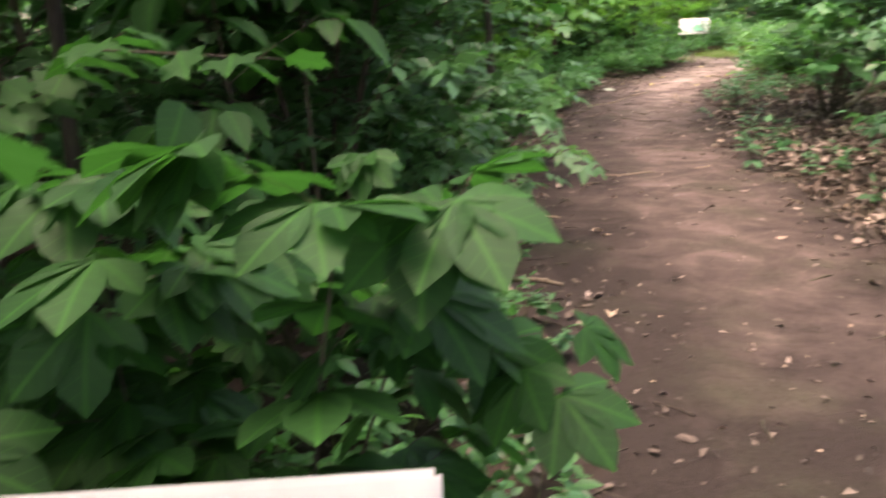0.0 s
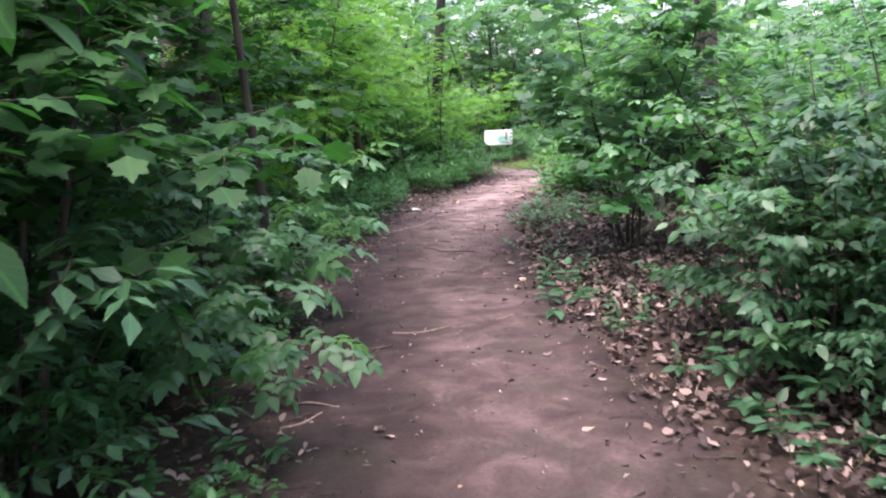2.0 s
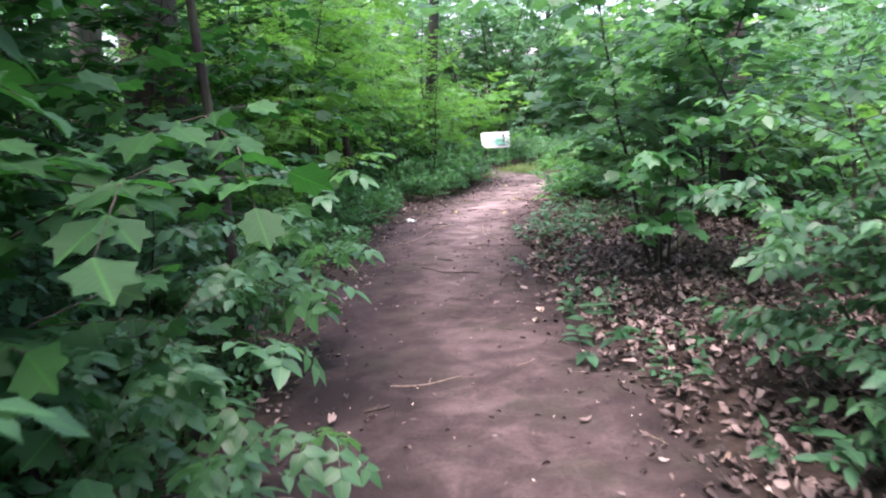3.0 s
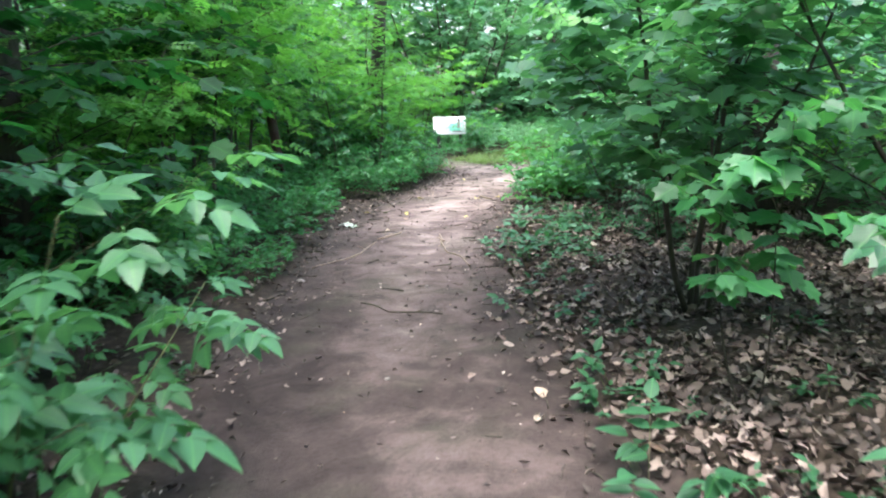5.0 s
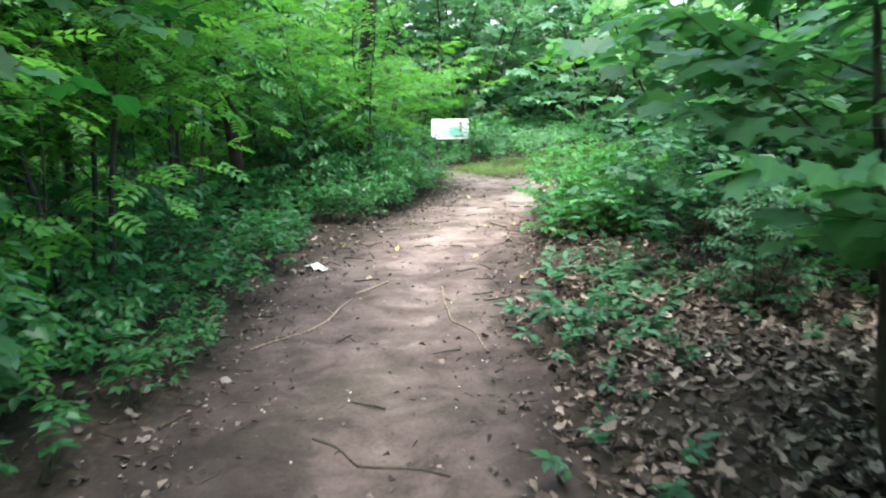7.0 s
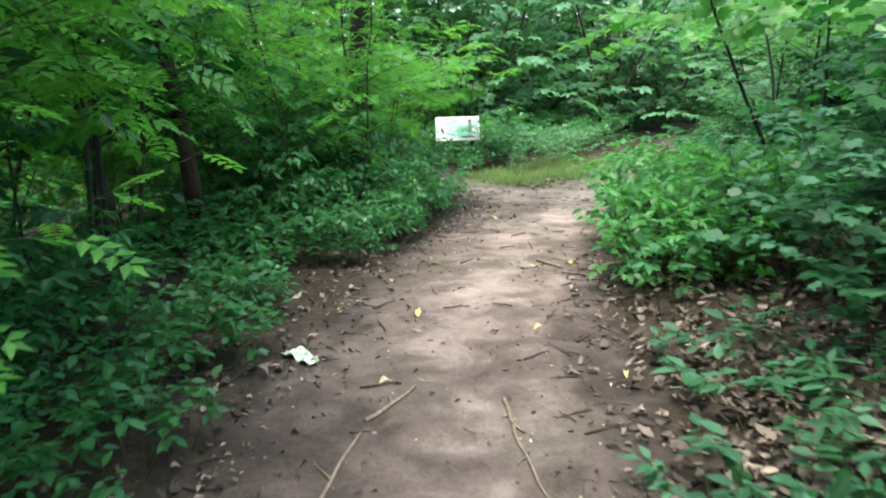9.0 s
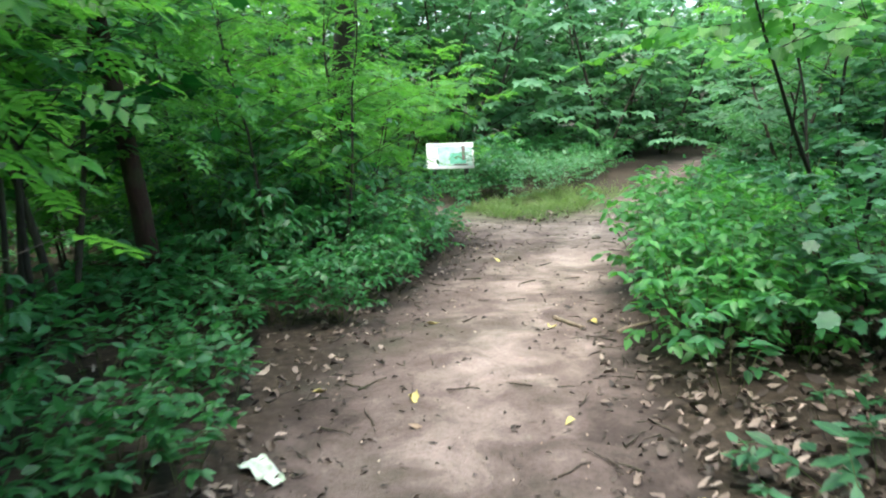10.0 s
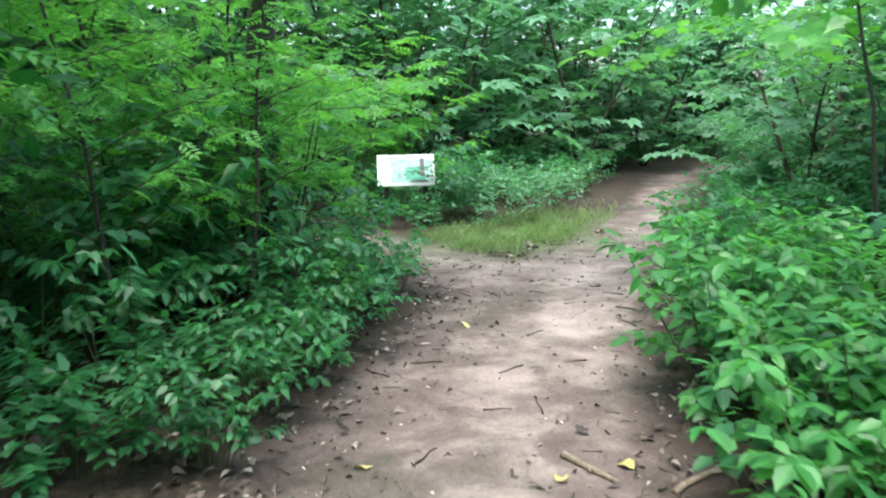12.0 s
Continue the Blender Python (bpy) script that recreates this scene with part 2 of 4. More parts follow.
def tubes(lines, sides=6):
    """Tapered tubes along polylines [(points, r0, r1)]: vertices and triangles."""
    vs, ts, base = [], [], 0
    for pts, r0, r1 in lines:
        pts = np.asarray(pts, dtype=float)
        k = len(pts)
        tan = np.gradient(pts, axis=0)
        tan /= np.linalg.norm(tan, axis=1)[:, None] + 1e-9
        ref = np.where(np.abs(tan[:, 2:3]) > 0.9, np.array([[1.0, 0, 0]]), np.array([[0, 0, 1.0]]))
        a = np.cross(tan, ref)
        a /= np.linalg.norm(a, axis=1)[:, None] + 1e-9
        for i in range(1, k):
            a[i] = a[i - 1] - tan[i] * np.dot(a[i - 1], tan[i])
            a[i] /= np.linalg.norm(a[i]) + 1e-9
        b = np.cross(tan, a)
        rad = np.linspace(r0, r1, k)[:, None, None]
        th = np.linspace(0, 2 * np.pi, sides, endpoint=False)
        ring = pts[:, None, :] + rad * (np.cos(th)[None, :, None] * a[:, None, :] + np.sin(th)[None, :, None] * b[:, None, :])
        vs.append(ring.reshape(-1, 3))
        for i in range(k - 1):
            for j in range(sides):
                p, q = base + i * sides + j, base + i * sides + (j + 1) % sides
                ts.append((p, q, q + sides))
                ts.append((p, q + sides, p + sides))
        for j in range(1, sides - 1):
            ts.append((base + (k - 1) * sides, base + (k - 1) * sides + j, base + (k - 1) * sides + j + 1))
            ts.append((base, base + j + 1, base + j))
        base += k * sides
    return np.concatenate(vs), np.array(ts)


# Leaf blades: base at the origin, along +y, face up +z, one unit long.


def blade(width=0.5, fold=0.06, droop=0.12, belly=0.38, rows=3):
    """One blade with a folded midrib, rows of points along it."""
    v, uv, t = [(0, 0, 0)], [(0, 0)], []
    ys = np.linspace(0, 1, rows + 2)[1:-1]
    for y in ys:
        w = width / 2 * (np.sin(np.pi * y ** (np.log(0.5) / np.log(belly)))) ** 0.8
        z = -droop * y * y
        v += [(-w, y - 0.02, z + fold * w * 2), (0, y, z - 0.01), (w, y - 0.02, z + fold * w * 2)]
        uv += [(-w, y), (0, y), (w, y)]
    v.append((0, 1, -droop))
    uv.append((0, 1))
    e = len(v) - 1
    t += [(0, 2, 1), (0, 3, 2)]
    for i in range(rows - 1):
        a, b = 1 + 3 * i, 4 + 3 * i
        t += [(a, a + 1, b + 1), (a, b + 1, b), (a + 1, a + 2, b + 2), (a + 1, b + 2, b + 1)]
    a = 1 + 3 * (rows - 1)
    t += [(a, a + 1, e), (a + 1, a + 2, e)]
    return np.array(v, dtype=float), np.array(t), np.array(uv, dtype=float)


def merge(pieces):
    vs, ts, us, base = [], [], [], 0
    for v, t, u in pieces:
        vs.append(v)
        ts.append(t + base)
        us.append(u)
        base += len(v)
    return np.concatenate(vs), np.concatenate(ts), np.concatenate(us)


def turned(piece, angle, scale, at=(0, 0, 0), pitch=0.0):
    v, t, u = piece
    m = np.array(Matrix.Rotation(angle, 3, "Z") @ Matrix.Rotation(pitch, 3, "X"))
    return (v * scale) @ m.T + np.array(at), t, u


DIAMOND = (np.array([(0, 0, 0), (-0.27, 0.42, 0.05), (0, 1, -0.12), (0.27, 0.42, 0.05)]), np.array([(0, 2, 1), (0, 3, 2)]), np.array([(0, 0), (-0.27, 0.42), (0, 1), (0.27, 0.42)], dtype=float))
SIMPLE = blade(0.52, 0.1, 0.14, 0.4, 2)
SIMPLE_FINE = blade(0.55, 0.12, 0.16, 0.4, 4)
NARROW = blade(0.36, 0.12, 0.2, 0.4, 2)


def palmate(rows=3):
    return merge([turned(blade(0.56, 0.08, 0.22, 0.6, rows), radians(a), s, pitch=radians(-4)) for a, s in ((0, 1.0), (42, 0.92), (-42, 0.92), (88, 0.68), (-88, 0.68))])


def pinnate(pairs=4):
    leaf = DIAMOND
    out = [turned(leaf, 0, 0.3, (0, 0.74, -0.1))]
    for i in range(pairs):
        y = 0.18 + 0.56 * i / max(pairs - 1, 1)
        for s in (1, -1):
            out.append(turned(leaf, s * radians(62), 0.30, (0, y, -0.12 * y * y)))
    rachis = (np.array([(-0.006, 0, 0), (0.006, 0, 0), (0, 0.78, -0.1)]), np.array([(0, 1, 2)]), np.array([(0, 0), (0, 0), (0, 0.7)], dtype=float))
    return merge(out + [rachis])


def maple():
    """A lobed leaf, folded lightly at the lobes."""
    pts, uv = [(0, 0.38, 0.0)], [(0, 0.38)]
    for deg, r in ((180, 0.38), (215, 0.42), (238, 0.35), (264, 0.52), (290, 0.42), (314, 0.60), (337, 0.45), (360, 0.64)):
        pts.append((math.sin(radians(deg)) * r, 0.38 + math.cos(radians(deg)) * r, -0.1 * r if deg in (262, 312, 360, 215) else 0.05))
        uv.append(pts[-1][:2])
    left = list(range(1, 9))
    mirror = []
    for i in left[1:-1]:
        p = pts[i]
        pts.append((-p[0], p[1], p[2]))
        uv.append((-p[0], p[1]))
        mirror.append(len(pts) - 1)
    ring = left + mirror[::-1]
    t = [(0, ring[(i + 1) % len(ring)], ring[i]) for i in range(len(ring))]
    return np.array(pts), np.array(t), np.array(uv)


PALM = merge([turned(DIAMOND, radians(a), s) for a, s in ((0, 1.0), (45, 0.9), (-45, 0.9), (95, 0.65), (-95, 0.65))])
MAPLE, PALM_FINE, PINNATE = maple(), palmate(4), pinnate()
LEAFLETS = merge([turned(blade(0.6, 0.1, 0.28, 0.36, 3), radians(a), k, (0, y, -0.3 * y * y)) for a, k, y in ((0, 0.5, 0.52), (55, 0.44, 0.42), (-55, 0.44, 0.42), (68, 0.38, 0.16), (-68, 0.38, 0.16))]
                 + [(np.array([(-0.01, 0, 0), (0.01, 0, 0), (0, 0.55, -0.09)]), np.array([(0, 1, 2)]), np.array([(0, 0), (0, 0), (0, 0.5)], dtype=float))])
BROAD = blade(0.62, 0.1, 0.3, 0.42, 4)


def unit(v):
    return v / (np.linalg.norm(v, axis=-1, keepdims=True) + 1e-9)


def leaf_frames(axis, up, rng, tilt):
    """Orthonormal frames with y along the axis and z near up, tilted at random."""
    z = unit(up + rng.normal(0, tilt, up.shape))
    y = unit(axis)
    x = unit(np.cross(y, z))
    z = np.cross(x, y)
    return np.stack([x, y, z], axis=-1)


def scatter(template, pos, frames, size):
    v, t, u = template
    out = np.einsum("nij,kj->nki", frames, v) * size[:, None, None] + pos[:, None, :]
    n, k = len(pos), len(v)
    return out.reshape(-1, 3), (t[None] + (np.arange(n) * k)[:, None, None]).reshape(-1, 3), np.tile(u, (n, 1))


# ---- plants: stems that fork, leaves along the twigs ----


def curve(p0, d, length, rise, wob, rng, k=6):
    """A bent shoot from p0: rise > 0 turns it upwards, < 0 lets it hang."""
    pts = [np.array(p0, dtype=float)]
    d = unit(np.array(d, dtype=float))
    for _ in range(k):
        d = unit(d + np.array([0, 0, rise / k]) + rng.normal(0, wob, 3))
        pts.append(pts[-1] + d * length / k)
    return np.array(pts)


def along(pts, f):
    i = min(int(f * (len(pts) - 1)), len(pts) - 2)
    w = f * (len(pts) - 1) - i
    return pts[i] * (1 - w) + pts[i + 1] * w, unit(pts[i + 1] - pts[i])


def skeleton_of(rng, height, stems, lean, spread, branches, first, twigs, rise, r0, hang=-0.3, crook=0.05):
    """Stem, branch and twig polylines of one plant; leaves go on the twigs."""
    trunk, limbs, shoots, k0 = [], [], [], r0
    for s in range(stems):
        az = 2 * np.pi * (s + rng.random()) / stems
        ln = lean * (0.5 + rng.random())
        h = height * (0.75 + 0.35 * rng.random()) if stems > 1 else height
        base = np.array([math.cos(az), math.sin(az), 0]) * (0.0 if stems == 1 else 0.03 + 0.06 * rng.random())
        base[2] = -0.05
        st = curve(base, (math.cos(az) * ln, math.sin(az) * ln, 1), h, rise, crook, rng, 8 if r0 > 0.006 else 3)
        trunk.append((st, r0 * (0.7 + 0.5 * rng.random()) if stems > 1 else r0, r0 * 0.2))
        for b in range(branches):
            f = first + (1 - first) * (b + rng.random()) / branches
            p, d = along(st, min(f, 0.999))
            a2 = az + b * 2.4 + rng.random()
            out = np.array([math.cos(a2), math.sin(a2), 0.15 + 0.5 * rng.random()])
            ln2 = spread * (1.1 - 0.65 * f) * (0.6 + 0.6 * rng.random())
            br = curve(p, out + 0.25 * d, ln2, hang, 0.07, rng, 4 if k0 > 0.006 else 2)
            limbs.append((br, r0 * 0.35 * (1.1 - 0.6 * f), r0 * 0.08))
            shoots.append(br)
            for _ in range(twigs):
                g = 0.25 + 0.7 * rng.random()
                q, e = along(br, g)
                side = unit(np.cross(e, (0, 0, 1))) * (1 if rng.random() < 0.5 else -1)
                tw = curve(q, e * 0.7 + side * 0.8 + np.array([0, 0, rng.normal(0.05, 0.25)]), ln2 * (0.3 + 0.3 * rng.random()), hang, 0.08, rng, 2)
                limbs.append((tw, r0 * 0.14, r0 * 0.05))
                shoots.append(tw)
        shoots.append(st[len(st) // 2:])
    return trunk, limbs, shoots


def leaf_nodes(rng, shoots, step, size, droop, opposite=True, skip=0.15):
    """Places, axes and sizes of the leaves on the shoots."""
    pos, ax, sz = [], [], []
    for pts in shoots:
        length = np.linalg.norm(np.diff(pts, axis=0), axis=1).sum()
        n = max(2, int(length / step))
        for i in range(n + 1):
            f = skip + (1 - skip) * i / n
            p, d = along(pts, min(f, 0.999))
            s = unit(np.cross(d, (0, 0, 1)) + np.array([1e-4, 0, 0]))
            if i == n:
                todo = [d]
            elif opposite:
                todo = [d * 0.55 + s, d * 0.55 - s]
            else:
                todo = [d * 0.6 + s * (1 if i % 2 else -1)]
            for a in todo:
                a = unit(a + rng.normal(0, 0.22, 3))
                a[2] = a[2] * 0.5 - droop * (0.4 + rng.random())
                pos.append(p)
                ax.append(a)
                sz.append(size * (0.65 + 0.5 * rng.random()))
    return np.array(pos), np.array(ax), np.array(sz)


def plant(name, seed, kind, mat, bark, single_leaf=False, trunk_sides=6, **kw):
    """A plant standing at the origin: an Empty with a trunk, branches and leaves."""
    rng = np.random.default_rng(seed)
    k = dict(height=1.8, stems=4, lean=0.35, spread=0.9, branches=7, first=0.2, twigs=3, rise=0.1, r0=0.015, hang=-0.3, step=0.09, size=0.09, droop=0.35, opposite=True, tilt=0.3, bare=False, keep=None, crook=0.05)
    k.update(kw)
    root = new(name)
    root.empty_display_size = 0.1
    trunk, limbs, shoots = skeleton_of(rng, *(k[i] for i in ("height", "stems", "lean", "spread", "branches", "first", "twigs", "rise", "r0", "hang", "crook")))
    if k["r0"] < 0.006:
        under("stalkwork", tri_mesh("stalkwork", *tubes(trunk + limbs, 3), bark), root, kind="stuff")
    else:
        for line in trunk:
            under("trunk" if k["stems"] == 1 else "stem", tri_mesh("stem", *tubes([line], trunk_sides), bark), root)
        if k["keep"]:
            limbs = [line for line in limbs if k["keep"](line[0]).all()]
        if k["bare"]:
            limbs = [line for line in limbs if line[1] > k["r0"] * 0.15]
        if limbs:
            under("branchwork", tri_mesh("branchwork", *tubes(limbs, 3), bark), root, kind="stuff")
    pos, ax, sz = leaf_nodes(rng, shoots, k["step"], k["size"], k["droop"], k["opposite"])
    if k["keep"]:
        good = k["keep"](pos)
        pos, ax, sz = pos[good], ax[good], sz[good]
    fr = leaf_frames(ax, np.tile((0, 0, 1.0), (len(ax), 1)), rng, k["tilt"])
    if single_leaf:
        shared = [tri_mesh("leaf", *merge([kind])[:2], mat, kind[2])]
        for p, m, s in zip(pos, fr, sz):
            ob = under("leaf", shared[0], root)
            mm = Matrix(m.tolist()).to_4x4() @ Matrix.Diagonal((s, s, s, 1))
            mm.translation = p
            ob.matrix_basis = mm
    else:
        v, t, u = scatter(kind, pos, fr, sz)
        under("leaves", tri_mesh("leaves", v, t, mat, u), root, kind="stuff")
    return root


# ---- the trail and the ground ----
TRAIL = [(1.0, -40, 1.0), (1.0, -8, 1.0), (1.15, 0, 0.95), (1.3, 2.5, 0.95), (1.45, 4.3, 1.02), (1.7, 5.6, 1.03), (2.0, 7.6, 1.0), (2.45, 9.3, 0.98), (3.05, 10.9, 0.95), (3.7, 12.5, 0.95),
         (4.65, 14.2, 0.95), (5.85, 15.7, 0.95), (6.95, 17.05, 0.95), (8.5, 18.4, 0.72), (10.7, 20.4, 0.5), (12.6, 22.5, 0.45), (14.4, 24.3, 0.5), (17, 25.6, 0.6), (26, 25, 0.7)]
SPUR = [(6.5, 17.2, 0.8), (6.5, 18.6, 0.55), (6.1, 20.0, 0.5), (4.5, 21.5, 0.5), (0.0, 24.0, 0.5)]


def off_line(x, y, line):
    """Metres outside a line's edge (negative inside) and which side: +1 right of it."""
    x, y = np.asarray(x, dtype=float), np.asarray(y, dtype=float)
    best, side = np.full(x.shape, 1e9), np.zeros(x.shape)
    for (ax, ay, aw), (bx, by, bw) in zip(line, line[1:]):
        dx, dy = bx - ax, by - ay
        w = np.clip(((x - ax) * dx + (y - ay) * dy) / (dx * dx + dy * dy), 0, 1)
        d = np.hypot(x - ax - w * dx, y - ay - w * dy) - (aw + (bw - aw) * w)
        near = d < best
        best = np.where(near, d, best)
        side = np.where(near, np.sign((x - ax) * dy - (y - ay) * dx), side)
    return best, side


def off_trail(x, y):
    a, s = off_line(x, y, TRAIL)
    b, _ = off_line(x, y, SPUR)
    return np.minimum(a, b), s


def wavy(x, y, wave, seed):
    rng = np.random.default_rng(seed)
    out = 0
    for _ in range(5):
        a, p, k = rng.random() * 6.28, rng.random() * 6.28, (0.6 + rng.random()) * 6.28 / wave
        out = out + np.sin((np.cos(a) * x + np.sin(a) * y) * k + p)
    return out / 5


def ground_z(x, y):
    x, y = np.asarray(x, dtype=float), np.asarray(y, dtype=float)
    d, _ = off_trail(x, y)
    out = np.clip(d / 0.8, 0, 1)
    far = np.clip((np.hypot(x - 4, y - 10) - 20) / 60, 0, 1)
    return wavy(x, y, 0.55, 3) * (0.006 + 0.022 * out) + wavy(x, y, 2.2, 4) * (0.012 + 0.03 * out) + 0.05 * out + far * wavy(x, y, 40, 5) * 1.5


def gz(x, y):
    return float(ground_z(np.array([x]), np.array([y]))[0])


def axis_steps(lo, hi, step, reach):
    core = np.arange(lo, hi + step / 2, step)
    grow = step * 1.22 ** np.arange(1, 40)
    grow = np.cumsum(grow)
    grow = grow[grow < reach]
    return np.concatenate([lo - grow[::-1], core, hi + grow])


def build_ground():
    xs, ys = axis_steps(-2, 10, 0.09, 900), axis_steps(0, 22, 0.09, 900)
    gx, gy = np.meshgrid(xs, ys)
    z = ground_z(gx, gy)
    v = np.stack([gx, gy, z], -1).reshape(-1, 3)
    nx, ny = len(xs), len(ys)
    i = (np.arange(ny - 1)[:, None] * nx + np.arange(nx - 1)[None]).ravel()
    t = np.concatenate([np.stack([i, i + 1, i + nx + 1], -1), np.stack([i, i + nx + 1, i + nx], -1)])
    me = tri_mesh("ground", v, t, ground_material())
    d, _ = off_trail(gx, gy)
    a = me.attributes.new("trail", "FLOAT", "POINT")
    a.data.foreach_set("value", np.clip(0.5 - d / 0.7, 0, 1).ravel().astype(np.float32))
    _, side = off_trail(gx, gy)
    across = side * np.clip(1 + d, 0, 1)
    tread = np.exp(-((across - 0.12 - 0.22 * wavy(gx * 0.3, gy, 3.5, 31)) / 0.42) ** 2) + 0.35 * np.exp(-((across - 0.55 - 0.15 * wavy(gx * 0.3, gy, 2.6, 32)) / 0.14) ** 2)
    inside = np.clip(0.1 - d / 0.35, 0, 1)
    # Far earth is paled: the clearing's brighter light put into its colour.
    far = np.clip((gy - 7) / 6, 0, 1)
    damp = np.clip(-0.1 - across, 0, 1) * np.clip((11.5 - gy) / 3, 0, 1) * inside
    # Sums tread, damp and far brightening; earth before y 4.2 is set darker.
    a = me.attributes.new("dry_lit", "FLOAT", "POINT")
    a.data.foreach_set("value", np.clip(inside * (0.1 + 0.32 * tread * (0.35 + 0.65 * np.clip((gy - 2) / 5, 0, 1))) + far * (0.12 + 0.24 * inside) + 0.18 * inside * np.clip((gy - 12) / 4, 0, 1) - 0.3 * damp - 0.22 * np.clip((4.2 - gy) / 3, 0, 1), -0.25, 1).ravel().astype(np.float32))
    g = np.exp(-(((gx - 7.6) / 1.1) ** 2 + ((gy - 19.2) / 0.8) ** 2)) * 1.3
    a = me.attributes.new("grassy", "FLOAT", "POINT")
    a.data.foreach_set("value", np.clip(g, 0, 1).ravel().astype(np.float32))
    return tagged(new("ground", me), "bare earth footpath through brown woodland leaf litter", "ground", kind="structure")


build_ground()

# ---- placing plants ----
STOCK = {}


def place(kind, x, y, scale=1.0, turn=None, lean=(0, 0), z=None, variant=None, stretch=1.0):
    """Stands the next variant of a kind of plant on the ground."""
    pool = STOCK[kind]
    i = (pool["next"] if variant is None else variant) % len(pool["make"])
    pool["next"] += 1
    turn = (pool["next"] * 137.5) % 360 if turn is None else turn
    m = pose(x, y, gz(x, y) if z is None else z, lean[0], lean[1], turn) @ Matrix.Diagonal((scale, scale, scale * stretch, 1))
    if pool["made"][i] is None:
        ob = pool["make"][i]()
        tagged(ob, pool["label"], pool["category"], pool["group"])
        ob.matrix_basis = m
        pool["made"][i] = ob
        return ob
    src = pool["made"][i]
    return copy_thing(src, m @ Matrix.Diagonal([1 / s for s in src.scale] + [1]))


def stock(key, label, category, group, makers):
    STOCK[key] = dict(label=label, category=category, group=group, make=makers, made=[None] * len(makers), next=0)


def variants(count, *args, **kw):
    name, seed, *rest = args
    return [lambda s=seed + i: plant(name, s, *rest, **kw) for i in range(count)]


stock("shrub", "dense green shrub with layered oval leaves", "shrub", "shrubs beside the footpath",
      variants(4, "shrub", 11, blade(0.52, 0.12, 0.14, 0.4, 1), LEAF_DARK, BARK, height=1.9, stems=4, lean=0.4, spread=0.9, branches=7, first=0.12, twigs=3, step=0.11, size=0.135, trunk_sides=5, bare=True))
stock("near_shrub", "dense shrub with many fresh oval leaves", "shrub", "shrubs close to the footpath",
      variants(1, "shrub", 21, SIMPLE, LEAF_PALE, BARK, height=1.7, stems=5, lean=0.35, spread=0.8, branches=7, first=0.1, twigs=5, step=0.07, size=0.088, trunk_sides=5)
      + variants(2, "shrub", 23, blade(0.6, 0.12, 0.22, 0.34, 2), LEAF_DARK, BARK, height=1.7, stems=5, lean=0.35, spread=0.8, branches=7, first=0.1, twigs=5, step=0.07, size=0.092, trunk_sides=5, droop=0.35))
stock("maple_shrub", "bushy young maple with lobed green leaves", "shrub", "maple bushes beside the footpath",
      variants(3, "maple_shrub", 31, MAPLE, LEAF_DARK, BARK, height=2.3, stems=4, lean=0.35, spread=1.1, branches=7, first=0.2, twigs=3, step=0.13, size=0.135, droop=0.3, trunk_sides=5, bare=True))
stock("light_shrub", "sunlit yellow-green shrub with pinnate leaves", "shrub", "pale shrubs beside the footpath",
      variants(3, "shrub", 51, PINNATE, LEAF_LIGHT, BARK, height=2.4, stems=4, lean=0.3, spread=1.1, branches=7, first=0.25, twigs=2, step=0.15, size=0.26, droop=0.3, opposite=False, trunk_sides=5))
stock("herb", "leafy green nettle clump on the woodland floor", "wild plant", "herbs along the footpath",
      variants(6, "nettle_clump", 71, SIMPLE, LEAF_MID, STEM, height=0.55, stems=7, lean=0.45, spread=0.14, branches=2, first=0.5, twigs=0, rise=0.3, r0=0.004, step=0.073, size=0.1, droop=0.28))
stock("low", "low green seedlings among fallen leaves", "wild plant", "low plants on the woodland floor",
      variants(5, "seedling_clump", 91, SIMPLE, LEAF_DARK, STEM, height=0.24, stems=4, lean=0.8, spread=0.12, branches=1, first=0.4, twigs=0, rise=0.2, r0=0.003, step=0.055, size=0.07, droop=0.1))
stock("seedling", "broad-leaved seedling rising from fallen leaves", "seedling", "seedlings beside the footpath",
      variants(4, "seedling", 97, SIMPLE_FINE, LEAF_DARK, STEM, single_leaf=True, height=0.26, stems=3, lean=0.7, spread=0.14, branches=1, first=0.4, twigs=0, rise=0.3, r0=0.003, step=0.07, size=0.085, droop=0.15))
stock("thicket", "tall leafy thicket tree closing the woodland", "tree", "thicket trees around the footpath",
      variants(4, "thicket_tree", 111, DIAMOND, LEAF_MID, BARK, height=5.8, stems=3, lean=0.2, spread=2.3, branches=13, first=0.03, twigs=4, step=0.16, size=0.2, r0=0.045, droop=0.3, bare=True))
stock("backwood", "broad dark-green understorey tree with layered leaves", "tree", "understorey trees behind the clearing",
      variants(3, "understorey_tree", 121, PALM, LEAF_HAZY, BARK, height=4.6, stems=3, lean=0.3, spread=2.2, branches=12, first=0.06, twigs=3, step=0.26, size=0.24, r0=0.04, droop=0.35, opposite=False, bare=True))
stock("bright_tree", "young tree with bright yellow-green pinnate leaves", "tree", "young trees with bright leaves",
      variants(3, "young_tree", 131, PINNATE, LEAF_LIGHT, BARK_DARK, height=4.4, stems=1, lean=0.05, spread=2.0, branches=18, first=0.25, twigs=3, step=0.15, size=0.27, r0=0.03, droop=0.25, opposite=False, trunk_sides=8))
stock("high_tree", "slender young tree with bright leaves above a bare stem", "tree", "young trees with bright leaves",
      variants(2, "young_tree", 137, PINNATE, LEAF_LIGHT, BARK_DARK, height=4.2, stems=1, lean=0.06, spread=1.9, branches=22, first=0.29, twigs=4, step=0.13, size=0.26, r0=0.022, droop=0.3, opposite=False, hang=-0.45, trunk_sides=8))
